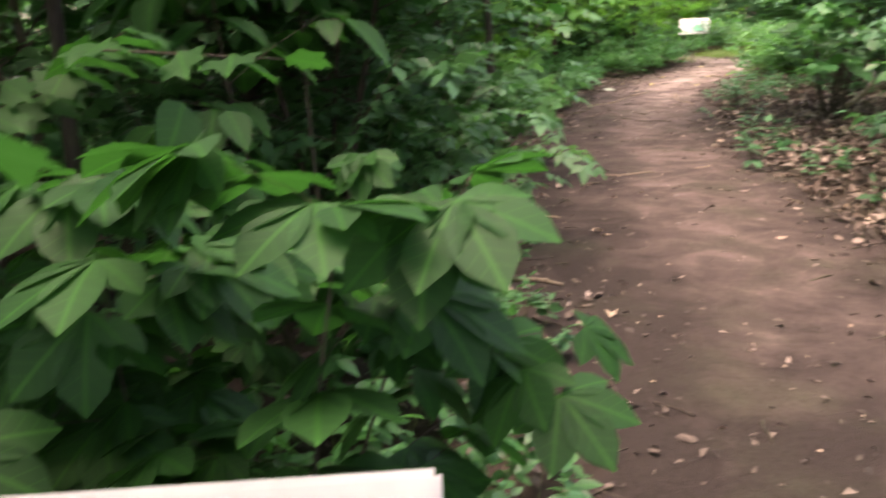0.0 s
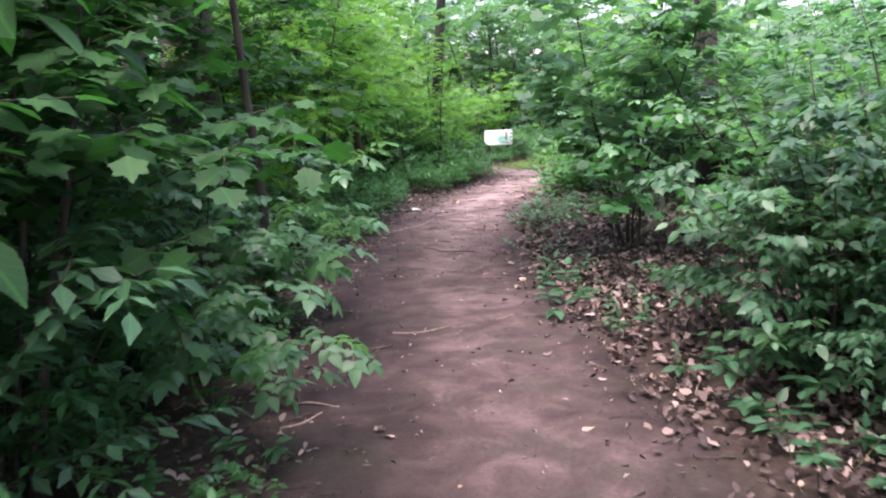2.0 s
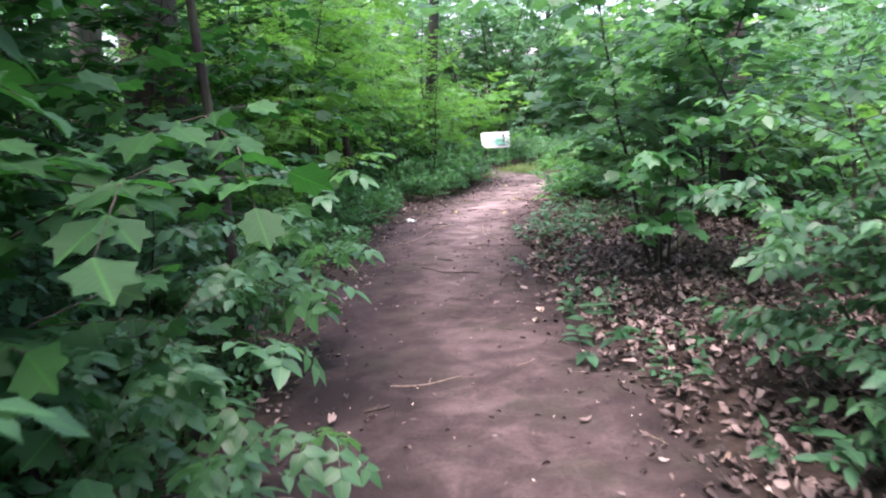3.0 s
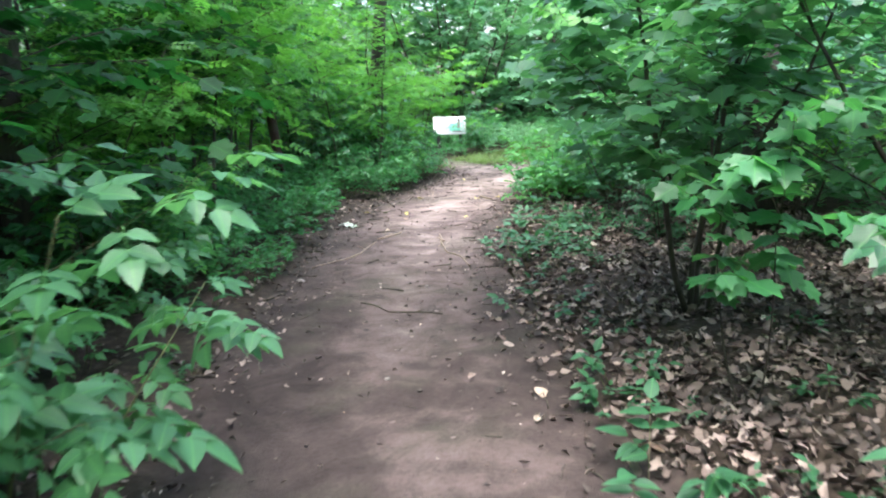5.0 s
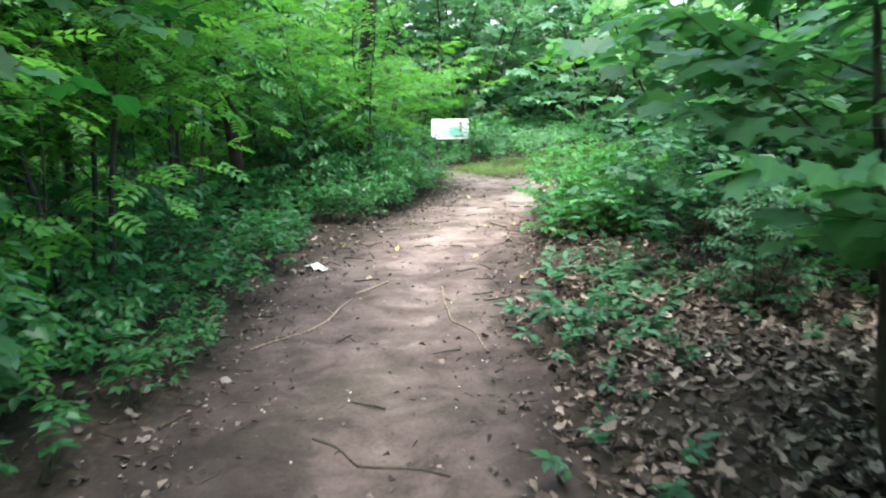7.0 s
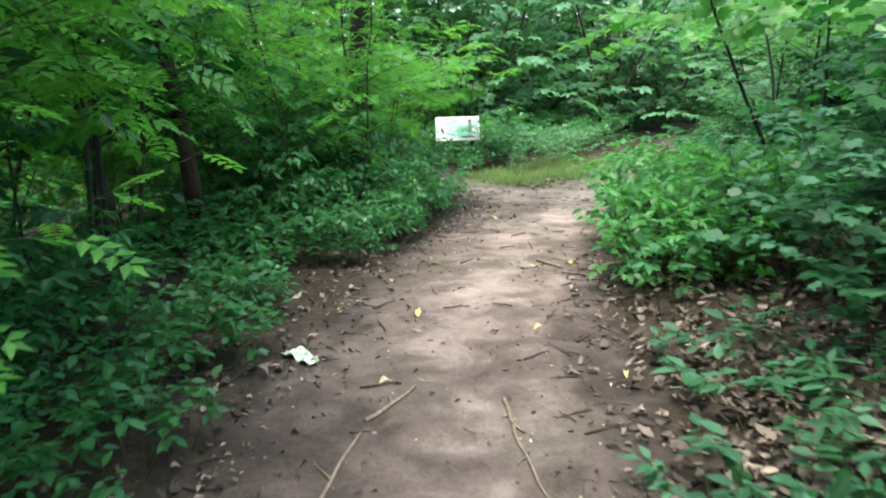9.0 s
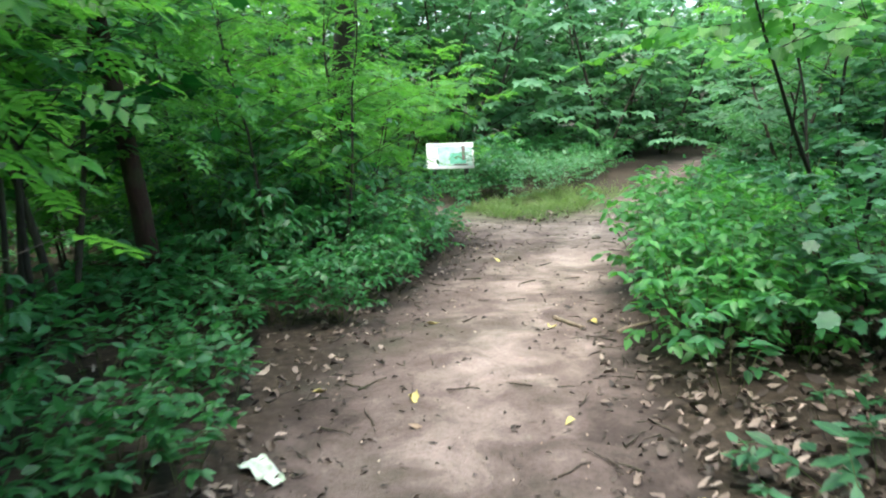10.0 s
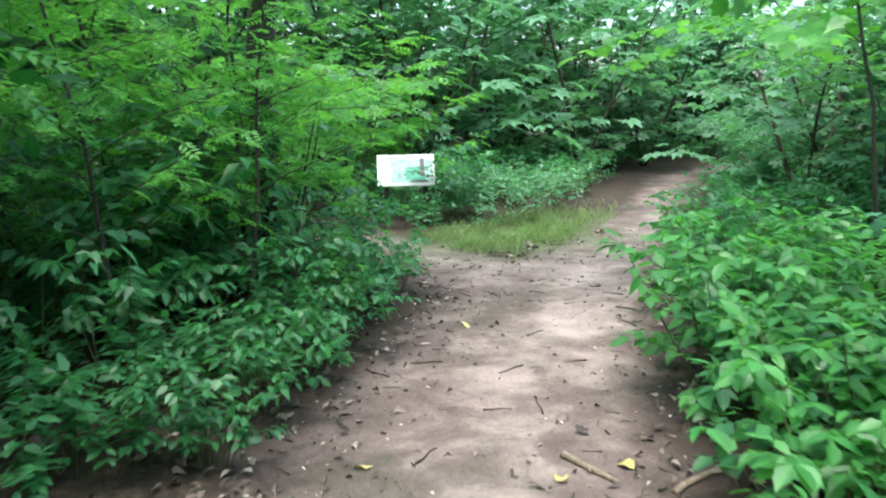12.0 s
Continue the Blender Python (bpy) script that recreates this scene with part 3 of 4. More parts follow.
stock("dense_tree", "young tree with a dense dark-green crown", "tree", "",
      variants(1, "young_tree", 143, SIMPLE, LEAF_MID, BARK_DARK, height=3.6, stems=1, lean=0.04, spread=1.4, branches=20, first=0.33, twigs=4, step=0.1, size=0.13, r0=0.025, droop=0.35, trunk_sides=8))
stock("red_tree", "reddish-brown trunk of a young tree with bright leaves", "tree", "",
      variants(1, "young_tree", 141, PINNATE, LEAF_LIGHT, BARK_RED, height=6.5, stems=1, lean=0.02, spread=2.2, branches=22, first=0.36, twigs=3, step=0.16, size=0.28, r0=0.085, droop=0.25, opposite=False, trunk_sides=12))
stock("leaning", "leaning dark-stemmed sapling with bright maple leaves", "tree", "",
      variants(1, "leaning_sapling", 145, MAPLE, LEAF_LIGHT, BARK_DARK, height=3.4, stems=2, lean=0.22, spread=1.3, branches=12, first=0.3, twigs=3, step=0.1, size=0.13, r0=0.03, droop=0.3, trunk_sides=8, keep=lambda p: 0.669 * p[:, 0] + 0.743 * p[:, 2] > 1.75))
stock("bright_maple", "young maple spreading bright leaves over the footpath", "tree", "young maples with bright leaves",
      variants(2, "young_maple", 147, MAPLE, LEAF_LIGHT, BARK_DARK, height=4.0, stems=1, lean=0.06, spread=2.9, branches=16, first=0.42, twigs=4, step=0.13, size=0.15, r0=0.022, droop=0.3, hang=-0.25, trunk_sides=8))
stock("tall_tree", "tall forest tree with a leafy crown", "tree", "tall trees of the wood",
      variants(3, "tall_tree", 151, DIAMOND, LEAF_MID, BARK, height=13, stems=1, lean=0.03, spread=4.5, branches=24, first=0.35, twigs=4, step=0.26, size=0.4, r0=0.15, droop=0.3, trunk_sides=12, bare=True))
stock("dark_tree", "tall dark-barked forest tree beside the footpath", "tree", "tall trees of the wood",
      variants(2, "tall_tree", 155, DIAMOND, LEAF_MID, BARK_DARK, height=12, stems=1, lean=0.03, spread=4.0, branches=20, first=0.4, twigs=4, step=0.26, size=0.36, r0=0.14, droop=0.3, trunk_sides=12, bare=True))
stock("pale_tree", "tall pale-barked forest tree", "tree", "tall trees of the wood",
      variants(1, "tall_tree", 158, DIAMOND, LEAF_MID, BARK_GREY, height=13, stems=1, lean=0.03, spread=4.0, branches=20, first=0.4, twigs=4, step=0.26, size=0.4, r0=0.16, droop=0.3, trunk_sides=12, bare=True))
stock("hero_maple", "spreading maple bush with lobed leaves over fallen leaves", "shrub", "",
      variants(1, "maple_shrub", 161, MAPLE, LEAF_PALE, BARK, height=3.2, stems=4, lean=0.18, crook=0.13, spread=2.0, branches=12, first=0.3, twigs=4, rise=0.25, step=0.13, size=0.145, droop=0.4, r0=0.021, trunk_sides=8,
               keep=lambda p: ((off_trail(p[:, 0] + 4.3, p[:, 1] + 8.15)[0] > 0.0) & (p[:, 2] > 0.75)) | (p[:, 2] > 2.3)))
stock("maple_sapling", "young maple with drooping pale lobed leaves", "sapling", "maple saplings beside the footpath",
      variants(2, "maple_sapling", 261, MAPLE, LEAF_MID, BARK, single_leaf=True, height=1.35, stems=2, lean=0.3, spread=0.6, branches=4, first=0.62, twigs=1, rise=0.1, step=0.1, size=0.13, droop=0.6, r0=0.008, hang=-0.5))
stock("ashleaf", "arching sapling with pale drooping compound leaves", "sapling", "compound-leaved saplings at the footpath edge",
      variants(3, "ash_leaved_sapling", 271, LEAFLETS, LEAF_PALE, STEM, single_leaf=True, height=1.35, stems=3, lean=0.5, spread=0.75, branches=4, first=0.4, twigs=1, rise=-0.1, step=0.15, size=0.28, droop=0.4, opposite=False, r0=0.008, hang=-0.5))
stock("broadleaf", "sapling with very broad dark drooping leaves", "sapling", "broad-leaved saplings in the shade",
      variants(2, "broad_leaved_sapling", 281, BROAD, LEAF_BIG, BARK, single_leaf=True, height=2.3, stems=2, lean=0.25, spread=0.9, branches=6, first=0.52, twigs=2, step=0.16, size=0.24, droop=0.45, opposite=False, r0=0.014))
stock("bright_bush", "rounded bush of fresh bright-green leaves", "shrub", "bright bushes at the footpath edge",
      variants(3, "bush", 291, SIMPLE, LEAF_FRESH, STEM, height=0.95, stems=9, lean=0.5, spread=0.36, branches=4, first=0.15, twigs=1, step=0.08, size=0.1, r0=0.007, trunk_sides=4, droop=0.35, bare=True))
stock("pole", "slender sapling with a small high crown", "tree", "",
      variants(1, "young_tree", 199, SIMPLE, LEAF_MID, BARK_DARK, height=4.8, stems=1, lean=0.03, spread=1.2, branches=12, first=0.62, twigs=3, step=0.12, size=0.13, r0=0.042, droop=0.35, trunk_sides=9, crook=0.03))
stock("dark_trunk", "dark straight forest trunk behind the maple bush", "tree", "tall trees of the wood",
      variants(1, "tall_tree", 163, DIAMOND, LEAF_MID, BARK_DARK, height=13, stems=1, lean=0.05, spread=3.4, branches=10, first=0.7, twigs=4, step=0.26, size=0.36, r0=0.17, droop=0.3, trunk_sides=12, bare=True, crook=0.03))
stock("sparse_shrub", "dark-stemmed shrub with arching half-bare branches", "shrub", "",
      variants(1, "shrub", 197, MAPLE, LEAF_PALE, BARK_DARK, height=2.7, stems=4, lean=0.45, spread=1.7, branches=5, first=0.35, twigs=3, step=0.34, size=0.12, r0=0.022, droop=0.35, trunk_sides=7, hang=0.1, crook=0.1))
stock("hickory", "sapling with long bright leaflets hanging from thin boughs", "sapling", "bright saplings beside the footpath",
      variants(2, "hickory_sapling", 301, LEAFLETS, LEAF_LIGHT, BARK_DARK, single_leaf=True, height=2.5, stems=1, lean=0.1, spread=1.3, branches=12, first=0.5, twigs=1, step=0.17, size=0.27, droop=0.35, opposite=False, r0=0.014, hang=-0.4))
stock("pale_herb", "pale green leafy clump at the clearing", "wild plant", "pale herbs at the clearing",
      variants(4, "nettle_clump", 311, NARROW, LEAF_HAZY, STEM, height=0.6, stems=8, lean=0.4, spread=0.16, branches=2, first=0.4, twigs=0, rise=0.3, r0=0.004, step=0.06, size=0.085, droop=0.25))
stock("great_tree", "thick-trunked old forest tree with furrowed bark", "tree", "tall trees of the wood",
      variants(1, "tall_tree", 159, DIAMOND, LEAF_MID, BARK, height=14, stems=1, lean=0.02, spread=4.0, branches=12, first=0.65, twigs=4, step=0.26, size=0.4, r0=0.34, droop=0.3, trunk_sides=18, bare=True, crook=0.02))
stock("bush", "waist-high leafy bush at the footpath edge", "shrub", "leafy bushes at the footpath edge",
      variants(3, "bush", 181, SIMPLE, LEAF_MID, STEM, height=1.15, stems=7, lean=0.4, spread=0.42, branches=4, first=0.2, twigs=1, step=0.095, size=0.12, r0=0.007, trunk_sides=4, droop=0.4, bare=True)
      + variants(2, "bush", 186, blade(0.46, 0.12, 0.2, 0.36, 2), LEAF_MID, STEM, height=1.05, stems=6, lean=0.5, spread=0.5, branches=4, first=0.25, twigs=1, step=0.095, size=0.112, r0=0.007, trunk_sides=4, droop=0.5, bare=True)
      + variants(1, "bush", 189, SIMPLE, LEAF_DARK, STEM, height=1.35, stems=6, lean=0.35, spread=0.5, branches=5, first=0.2, twigs=1, step=0.09, size=0.11, r0=0.007, trunk_sides=4, droop=0.3, bare=True))
stock("canopy", "tree with broad lobed leaves leaning over the footpath edge", "tree", "trees leaning over the footpath",
      variants(2, "young_tree", 191, MAPLE, LEAF_BIG, BARK, height=4.2, stems=2, lean=0.15, spread=1.7, branches=13, first=0.3, twigs=3, step=0.16, size=0.16, r0=0.035, droop=0.35, trunk_sides=8))
stock("chestnut", "large-leaved chestnut sapling with broad drooping leaflets", "sapling", "large-leaved saplings by the footpath",
      variants(4, "chestnut_sapling", 171, PALM_FINE, LEAF_BIG, BARK, single_leaf=True, height=1.45, stems=3, lean=0.28, spread=0.6, branches=5, first=0.25, twigs=1, step=0.19, size=0.22, droop=0.45, opposite=False, r0=0.009))

rng = np.random.default_rng(5)


def strip(lo_x, hi_x, lo_y, hi_y, gap, keep):
    """Jittered places on a grid for which keep(x, y, metres off the trail, side) holds."""
    out = []
    for y in np.arange(lo_y, hi_y, gap):
        for x in np.arange(lo_x, hi_x, gap):
            px, py = x + (rng.random() - 0.5) * gap, y + (rng.random() - 0.5) * gap
            d, s = off_trail(np.array([px]), np.array([py]))
            if keep(px, py, d[0], s[0]):
                out.append((px, py))
    return out


def litter_gap(x, y):
    """The open floor of fallen leaves under the maple."""
    return ((x - 4.6) / 2.2) ** 2 + ((y - 7.6) / 3.6) ** 2 < 1


# tall and thick growth round the place; plants out of view are added to close off side light
for x, y in strip(-11, 25, -6, 36, 3.0, lambda x, y, d, s: (3.4 if s < 0 else 4.6) < d < 9.5 and not litter_gap(x, y) and (y > 3 or d > 5) and math.hypot(x - 8, y - 22) > 5 and not (x < -0.62 * y - 2.5 and rng.random() < 0.6)):
    place("thicket", x, y, 0.8 + 0.4 * rng.random())
# Crowns above view are added to shape the light, clear of the clearing.
for x, y in strip(-24, 34, -18, 46, 7.2, lambda x, y, d, s: (6.5 if s < 0 or y < 1 else 12) < d < 20 and math.hypot(x - 7, y - 19) > 9.5):
    place("tall_tree", x, y, 0.85 + 0.35 * rng.random())
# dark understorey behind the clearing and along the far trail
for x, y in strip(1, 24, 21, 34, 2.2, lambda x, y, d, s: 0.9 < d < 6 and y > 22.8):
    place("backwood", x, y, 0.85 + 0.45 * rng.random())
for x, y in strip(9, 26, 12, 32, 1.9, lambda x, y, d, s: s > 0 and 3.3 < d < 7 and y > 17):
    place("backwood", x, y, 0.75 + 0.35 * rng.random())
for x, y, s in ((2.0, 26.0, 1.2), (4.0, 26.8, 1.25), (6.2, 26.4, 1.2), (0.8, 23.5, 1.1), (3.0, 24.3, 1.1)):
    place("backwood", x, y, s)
for x, y, s in ((3.0, 29.0, 1.2), (7.0, 29.0, 1.2), (11.0, 29.5, 1.2), (-1.0, 26.5, 1.1), (15.0, 29.0, 1.2)):
    place("thicket", x, y, s)
# shrubs of the left side
for x, y in strip(-4, 7, 3.2, 21, 1.1, lambda x, y, d, s: s < 0 and 1.2 < d < 3.6 and (y < 13.5 or d > 1.7) and not (x > 0.9 and 11.3 < y < 16.5)):
    kind = ("shrub", "shrub", "maple_shrub")[int(rng.integers(3))] if y < 10 else ("shrub", "light_shrub", "light_shrub")[int(rng.integers(3))]
    place(kind, x, y, 0.8 + 0.35 * rng.random())
# shrubs of the right side, behind the litter floor
for x, y in strip(3, 14, 2, 22, 1.4, lambda x, y, d, s: s > 0 and 2.4 < d < 5.5 and not litter_gap(x, y)):
    place(("shrub", "maple_shrub", "maple_shrub", "light_shrub")[int(rng.integers(4))], x, y, 0.8 + 0.4 * rng.random())
# leafy bushes along the left edge
for x, y in strip(-1.5, 7, 4.2, 21, 0.72, lambda x, y, d, s: s < 0 and (0.9 if 6.8 < y < 9.6 else 0.5) < d < 1.9 and not (12.0 < y < 16 and 1.7 < x < 3.1) and not (y > 17.6 and x > 4.7)):
    d, _ = off_trail(np.array([x]), np.array([y]))
    place("bush", x, y, (0.62 + 0.3 * rng.random()) * (0.75 + 0.3 * d[0]) * (1.3 if y > 14.2 and d[0] > 0.75 else 1.0))
for x, y in strip(7, 20, 20.8, 28, 0.9, lambda x, y, d, s: s < 0 and 0.8 < d < 3.5):
    place("bush", x, y, 0.55 + 0.35 * rng.random())
for x, y in strip(8, 14, 15, 23, 1.0, lambda x, y, d, s: s > 0 and 2.0 < d < 3.6):
    place("bush", x, y, 0.6 + 0.35 * rng.random())
# herbs
for x, y in strip(-1.5, 7, 1.8, 21, 0.56, lambda x, y, d, s: s < 0 and (0.6 if 6.8 < y < 9.6 else 0.12) < d < (1.3 if y < 11.5 else 2.3)):
    d, _ = off_trail(np.array([x]), np.array([y]))
    place("herb", x, y, (0.6 + 0.35 * rng.random()) * (0.75 + 0.35 * min(d[0], 1.2)))
for x, y in strip(4, 13, 11.6, 21, 0.5, lambda x, y, d, s: s > 0 and 0.12 < d < 2.1 and y > 12.3):
    place("herb", x, y, 0.85 + 0.4 * rng.random())
for x, y in strip(6.4, 12, 19.5, 22.5, 0.55, lambda x, y, d, s: s < 0 and 0.3 < d < 3 and ((x - 7.0) / 0.7) ** 2 + ((y - 20.3) / 0.9) ** 2 > 1):
    place("pale_herb", x, y, 0.8 + 0.45 * rng.random())
for x, y in strip(0.5, 7, 9.5, 18.5, 0.4, lambda x, y, d, s: s < 0 and 0.08 < d < 1.3 and rng.random() < 0.75):
    place("herb", x, y, 0.5 + 0.35 * rng.random())
for x, y in strip(12, 22, 20, 28, 1.0, lambda x, y, d, s: s > 0 and 0.7 < d < 3.0):
    place("bush", x, y, 0.7 + 0.4 * rng.random())
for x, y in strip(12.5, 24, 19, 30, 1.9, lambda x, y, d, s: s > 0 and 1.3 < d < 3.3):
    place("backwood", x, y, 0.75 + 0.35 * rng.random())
for x, y in strip(-1.5, 7, 0.8, 13, 0.6, lambda x, y, d, s: 0.02 < d < 1.8 and rng.random() < 0.4):
    place("low", x, y, 0.6 + 0.7 * rng.random())

for x, y in strip(4.0, 6.6, 10.6, 12.6, 0.7, lambda x, y, d, s: s > 0 and 0.15 < d < 2.2):
    place("low", x, y, 0.6 + 0.6 * rng.random())
for x, y in strip(2.2, 5, 1.4, 4.2, 0.5, lambda x, y, d, s: s > 0 and 0.25 < d < 2.2):
    place("low", x, y, 0.9 + 0.8 * rng.random())

# ---- particular plants ----
# Variant 0's paler leaves stand in for sky sheen on dark-green shrubs.
for x, y, s, v in ((3.45, 4.35, 0.95, 1), (3.9, 4.9, 1.05, 2), (4.05, 3.9, 1.1, 1), (3.45, 3.6, 0.7, 2), (4.5, 4.6, 1.2, 0), (3.75, 4.4, 1.1, 0)):
    place("near_shrub", x, y, s, variant=v)
for x, y, s in ((0.35, 6.6, 0.55), (-0.1, 6.2, 0.9), (-0.35, 5.4, 0.85)):
    place("near_shrub", x, y, s)
for x, y, s, a in ((0.5, 6.35, 0.95, 300), (0.2, 5.6, 0.85, 40), (0.45, 7.2, 0.8, 160), (0.15, 4.7, 0.7, 220), (0.3, 8.8, 0.8, 90), (0.55, 9.7, 0.7, 20)):
    place("ashleaf", x, y, s, turn=a)
place("hero_maple", 4.3, 8.15, 1.0, turn=0)
for x, y, s, a in ((3.6, 6.8, 1.05, 200), (4.0, 6.3, 0.85, 250)):
    place("maple_sapling", x, y, s, turn=a)
for x, y, s in ((-0.5, 3.2, 1.0), (-0.75, 4.2, 1.1)):
    place("broadleaf", x, y, s)
for x, y, s in ((5.6, 11.3, 0.62), (6.6, 11.6, 0.72), (6.3, 12.6, 0.6), (7.4, 12.8, 0.8)):
    place("maple_shrub", x, y, s)
for x, y, s in ((4.7, 16.15, 0.6), (4.35, 15.65, 0.62), (5.15, 16.9, 0.55), (4.85, 16.6, 0.72), (4.0, 15.2, 0.58), (3.7, 14.75, 0.5)):
    place("bush", x, y, s)
for x, y, s in ((0.12, 1.9, 0.6), (0.0, 2.4, 0.75), (0.16, 2.8, 0.6), (-0.2, 2.2, 0.8), (0.08, 3.3, 0.75), (-0.1, 1.6, 0.7), (0.22, 3.8, 0.6), (-0.25, 2.9, 0.85), (-0.3, 1.9, 0.8), (0.2, 2.3, 0.45), (0.28, 3.1, 0.45)):
    place("herb", x, y, s)
place("near_shrub", 5.5, 10.3, 0.55, variant=1)
place("sparse_shrub", 5.1, 6.3, 1.0, turn=60)
for x, y, s in ((1.2, 14.2, 1.0), (1.5, 13.4, 0.85)):
    place("hickory", x, y, s)
for x, y, s in ((-1.45, 2.9, 0.9), (-1.15, 4.4, 0.85)):
    place("pole", x, y, s)
for x, y, s in ((5.55, 13.1, 0.95), (6.0, 13.35, 1.0), (5.95, 12.75, 0.75), (6.25, 14.35, 1.1), (6.75, 14.9, 1.05), (7.0, 14.2, 1.0), (7.4, 15.5, 1.0), (6.3, 13.75, 0.8), (7.8, 16.2, 0.95), (7.7, 14.9, 1.1), (8.4, 16.9, 0.85), (6.9, 13.5, 0.85)):
    place("bright_bush", x, y, s)
for x, y, s in ((2.75, 6.35, 1.5), (3.05, 7.05, 0.8), (3.3, 5.9, 0.8), (3.9, 6.6, 0.8), (2.75, 3.6, 1.0), (2.9, 3.2, 1.1), (0.35, 2.9, 0.9), (0.3, 4.3, 1.0), (0.6, 6.9, 0.9)):
    place("seedling", x, y, s)
for x, y, s in ((3.95, 10.2, 1.3), (4.2, 10.5, 1.5), (4.15, 10.0, 1.4), (4.5, 10.8, 1.6), (4.5, 10.3, 1.4), (4.75, 11.2, 1.7), (3.9, 9.8, 1.1), (4.4, 9.7, 1.0), (4.7, 10.6, 1.5), (5.0, 11.4, 1.6), (4.0, 10.6, 1.2), (4.9, 10.9, 1.4)):
    place("low", x, y, s)
for x, y, s in ((6.4, 14.4, 1.25), (6.1, 13.9, 1.1), (6.9, 15.0, 1.2), (6.75, 20.45, 0.6), (7.05, 20.5, 0.62), (7.35, 20.6, 0.62), (6.5, 20.7, 0.7), (7.6, 20.4, 0.75)):
    place("herb", x, y, s)
for x, y, s in ((4.6, 17.7, 0.95), (5.05, 19.3, 0.7), (5.5, 22.0, 1.0), (6.6, 22.3, 1.1), (7.7, 22.7, 0.95), (4.6, 21.0, 0.9)):
    place("light_shrub", x, y, s)
for x, y, s in ((1.7, 14.5, 1.0), (2.9, 16.9, 0.95), (1.0, 12.7, 0.95), (1.3, 11.5, 0.95)):
    place("high_tree", x, y, s)
place("leaning", 8.3, 14.45, 1.0, turn=27, lean=(0, -42))
place("bright_tree", 10.6, 16.8, 0.95)
place("bright_tree", 1.7, 15.0, 0.95)
place("bright_maple", 9.0, 15.6, 1.0)
place("red_tree", 2.5, 15.8, 1.0, turn=0, lean=(0, -4))
place("dense_tree", 1.8, 14.75, 1.0)
place("bright_tree", 4.2, 16.5, 0.62)
place("bright_tree", 4.35, 17.6, 0.78)
place("bright_tree", 3.4, 15.9, 0.6)
for x, y, s in ((1.15, 12.3, 0.8), (0.8, 13.6, 0.75), (1.1, 11.2, 0.75), (3.4, 17.6, 0.85), (0.9, 14.2, 0.9), (4.5, 20.4, 0.8), (0.3, 10.2, 0.85)):
    place("bright_tree", x, y, s)
place("pole", 0.5, 6.65, 1.0)
place("great_tree", -0.17, 10.0, 1.0)
place("dark_trunk", 6.5, 10.1, 1.0)
place("dark_tree", 4.7, 18.6, 1.0)
place("pale_tree", -0.85, 9.6, 1.0)
place("tall_tree", -1.7, 5.4, 0.6)
# First six are added out of view, their crowns shading the footpath's start.
for x, y, s in ((-2.2, -1.8, 0.8), (3.6, -1.6, 0.8), (2.9, -5.0, 0.85), (-0.9, -5.2, 0.85), (2.6, -0.6, 0.75), (4.4, 2.2, 0.65), (-0.8, 6.3, 0.5), (2.0, 33.0, 1.0), (8.0, 34.5, 1.1), (14.0, 33.5, 1.0), (20.0, 31.0, 1.0), (-4.0, 30.0, 1.0)):
    place("tall_tree", x, y, s)
# Those at y -0.9 and 0.2 are added unseen, to shade the start.
for x, y, s in ((-1.25, 4.6, 0.9), (-0.6, 4.2, 0.75), (-0.75, 6.0, 0.85), (-1.6, 3.0, 0.95), (-1.9, 1.2, 1.0), (-1.5, -0.9, 1.05), (-2.0, 7.6, 0.95), (-0.7, 7.5, 1.0), (-0.5, 8.9, 1.0), (0.1, 11.3, 1.0), (0.5, 13.0, 0.95), (8.2, 6.2, 0.95), (7.3, 11.8, 0.9), (1.9, 15.4, 0.9), (3.4, 0.2, 1.0)):
    place("canopy", x, y, s)
for x, y, s in ((-0.42, 1.2, 0.86), (-0.7, 1.6, 0.8), (-0.45, 2.4, 0.75)):
    place("chestnut", x, y, s)

# ---- undergrowth farther in the wood ----


def undergrowth():
    """Low leaves over the woodland floor away from the footpath."""
    r = np.random.default_rng(88)
    n = 190000
    x, y = r.uniform(-11, 24, n), r.uniform(1, 36, n)
    d, s = off_trail(x, y)
    cover = wavy(x, y, 2.6, 41) + 0.5 * wavy(x, y, 0.9, 42)
    keep = (d > np.where(s < 0, 1.8, 2.2)) & (d < 11) & ~litter_gap(x, y) & (cover > -0.35) & ((y > 4.5) | (x < -3))
    x, y, cover, d = x[keep], y[keep], cover[keep], d[keep]
    h = (0.06 + 0.42 * np.clip(cover + 0.35, 0, 1) * r.random(len(x)) ** 0.6) * (1 + 0.06 * d)
    az = r.random(len(x)) * 6.28
    ax = np.stack([np.cos(az), np.sin(az), r.normal(-0.1, 0.25, len(x))], -1)
    fr = leaf_frames(ax, np.tile((0, 0, 1.0), (len(x), 1)), r, 0.3)
    v, t, u = scatter(DIAMOND, np.stack([x, y, ground_z(x, y) + h], -1), fr, 0.09 + 0.09 * r.random(len(x)))
    tagged(new("undergrowth", tri_mesh("undergrowth", v, t, LEAF_MID, u)), "low green undergrowth covering the woodland floor", "undergrowth", kind="stuff")


undergrowth()

# ---- grass in the fork ----


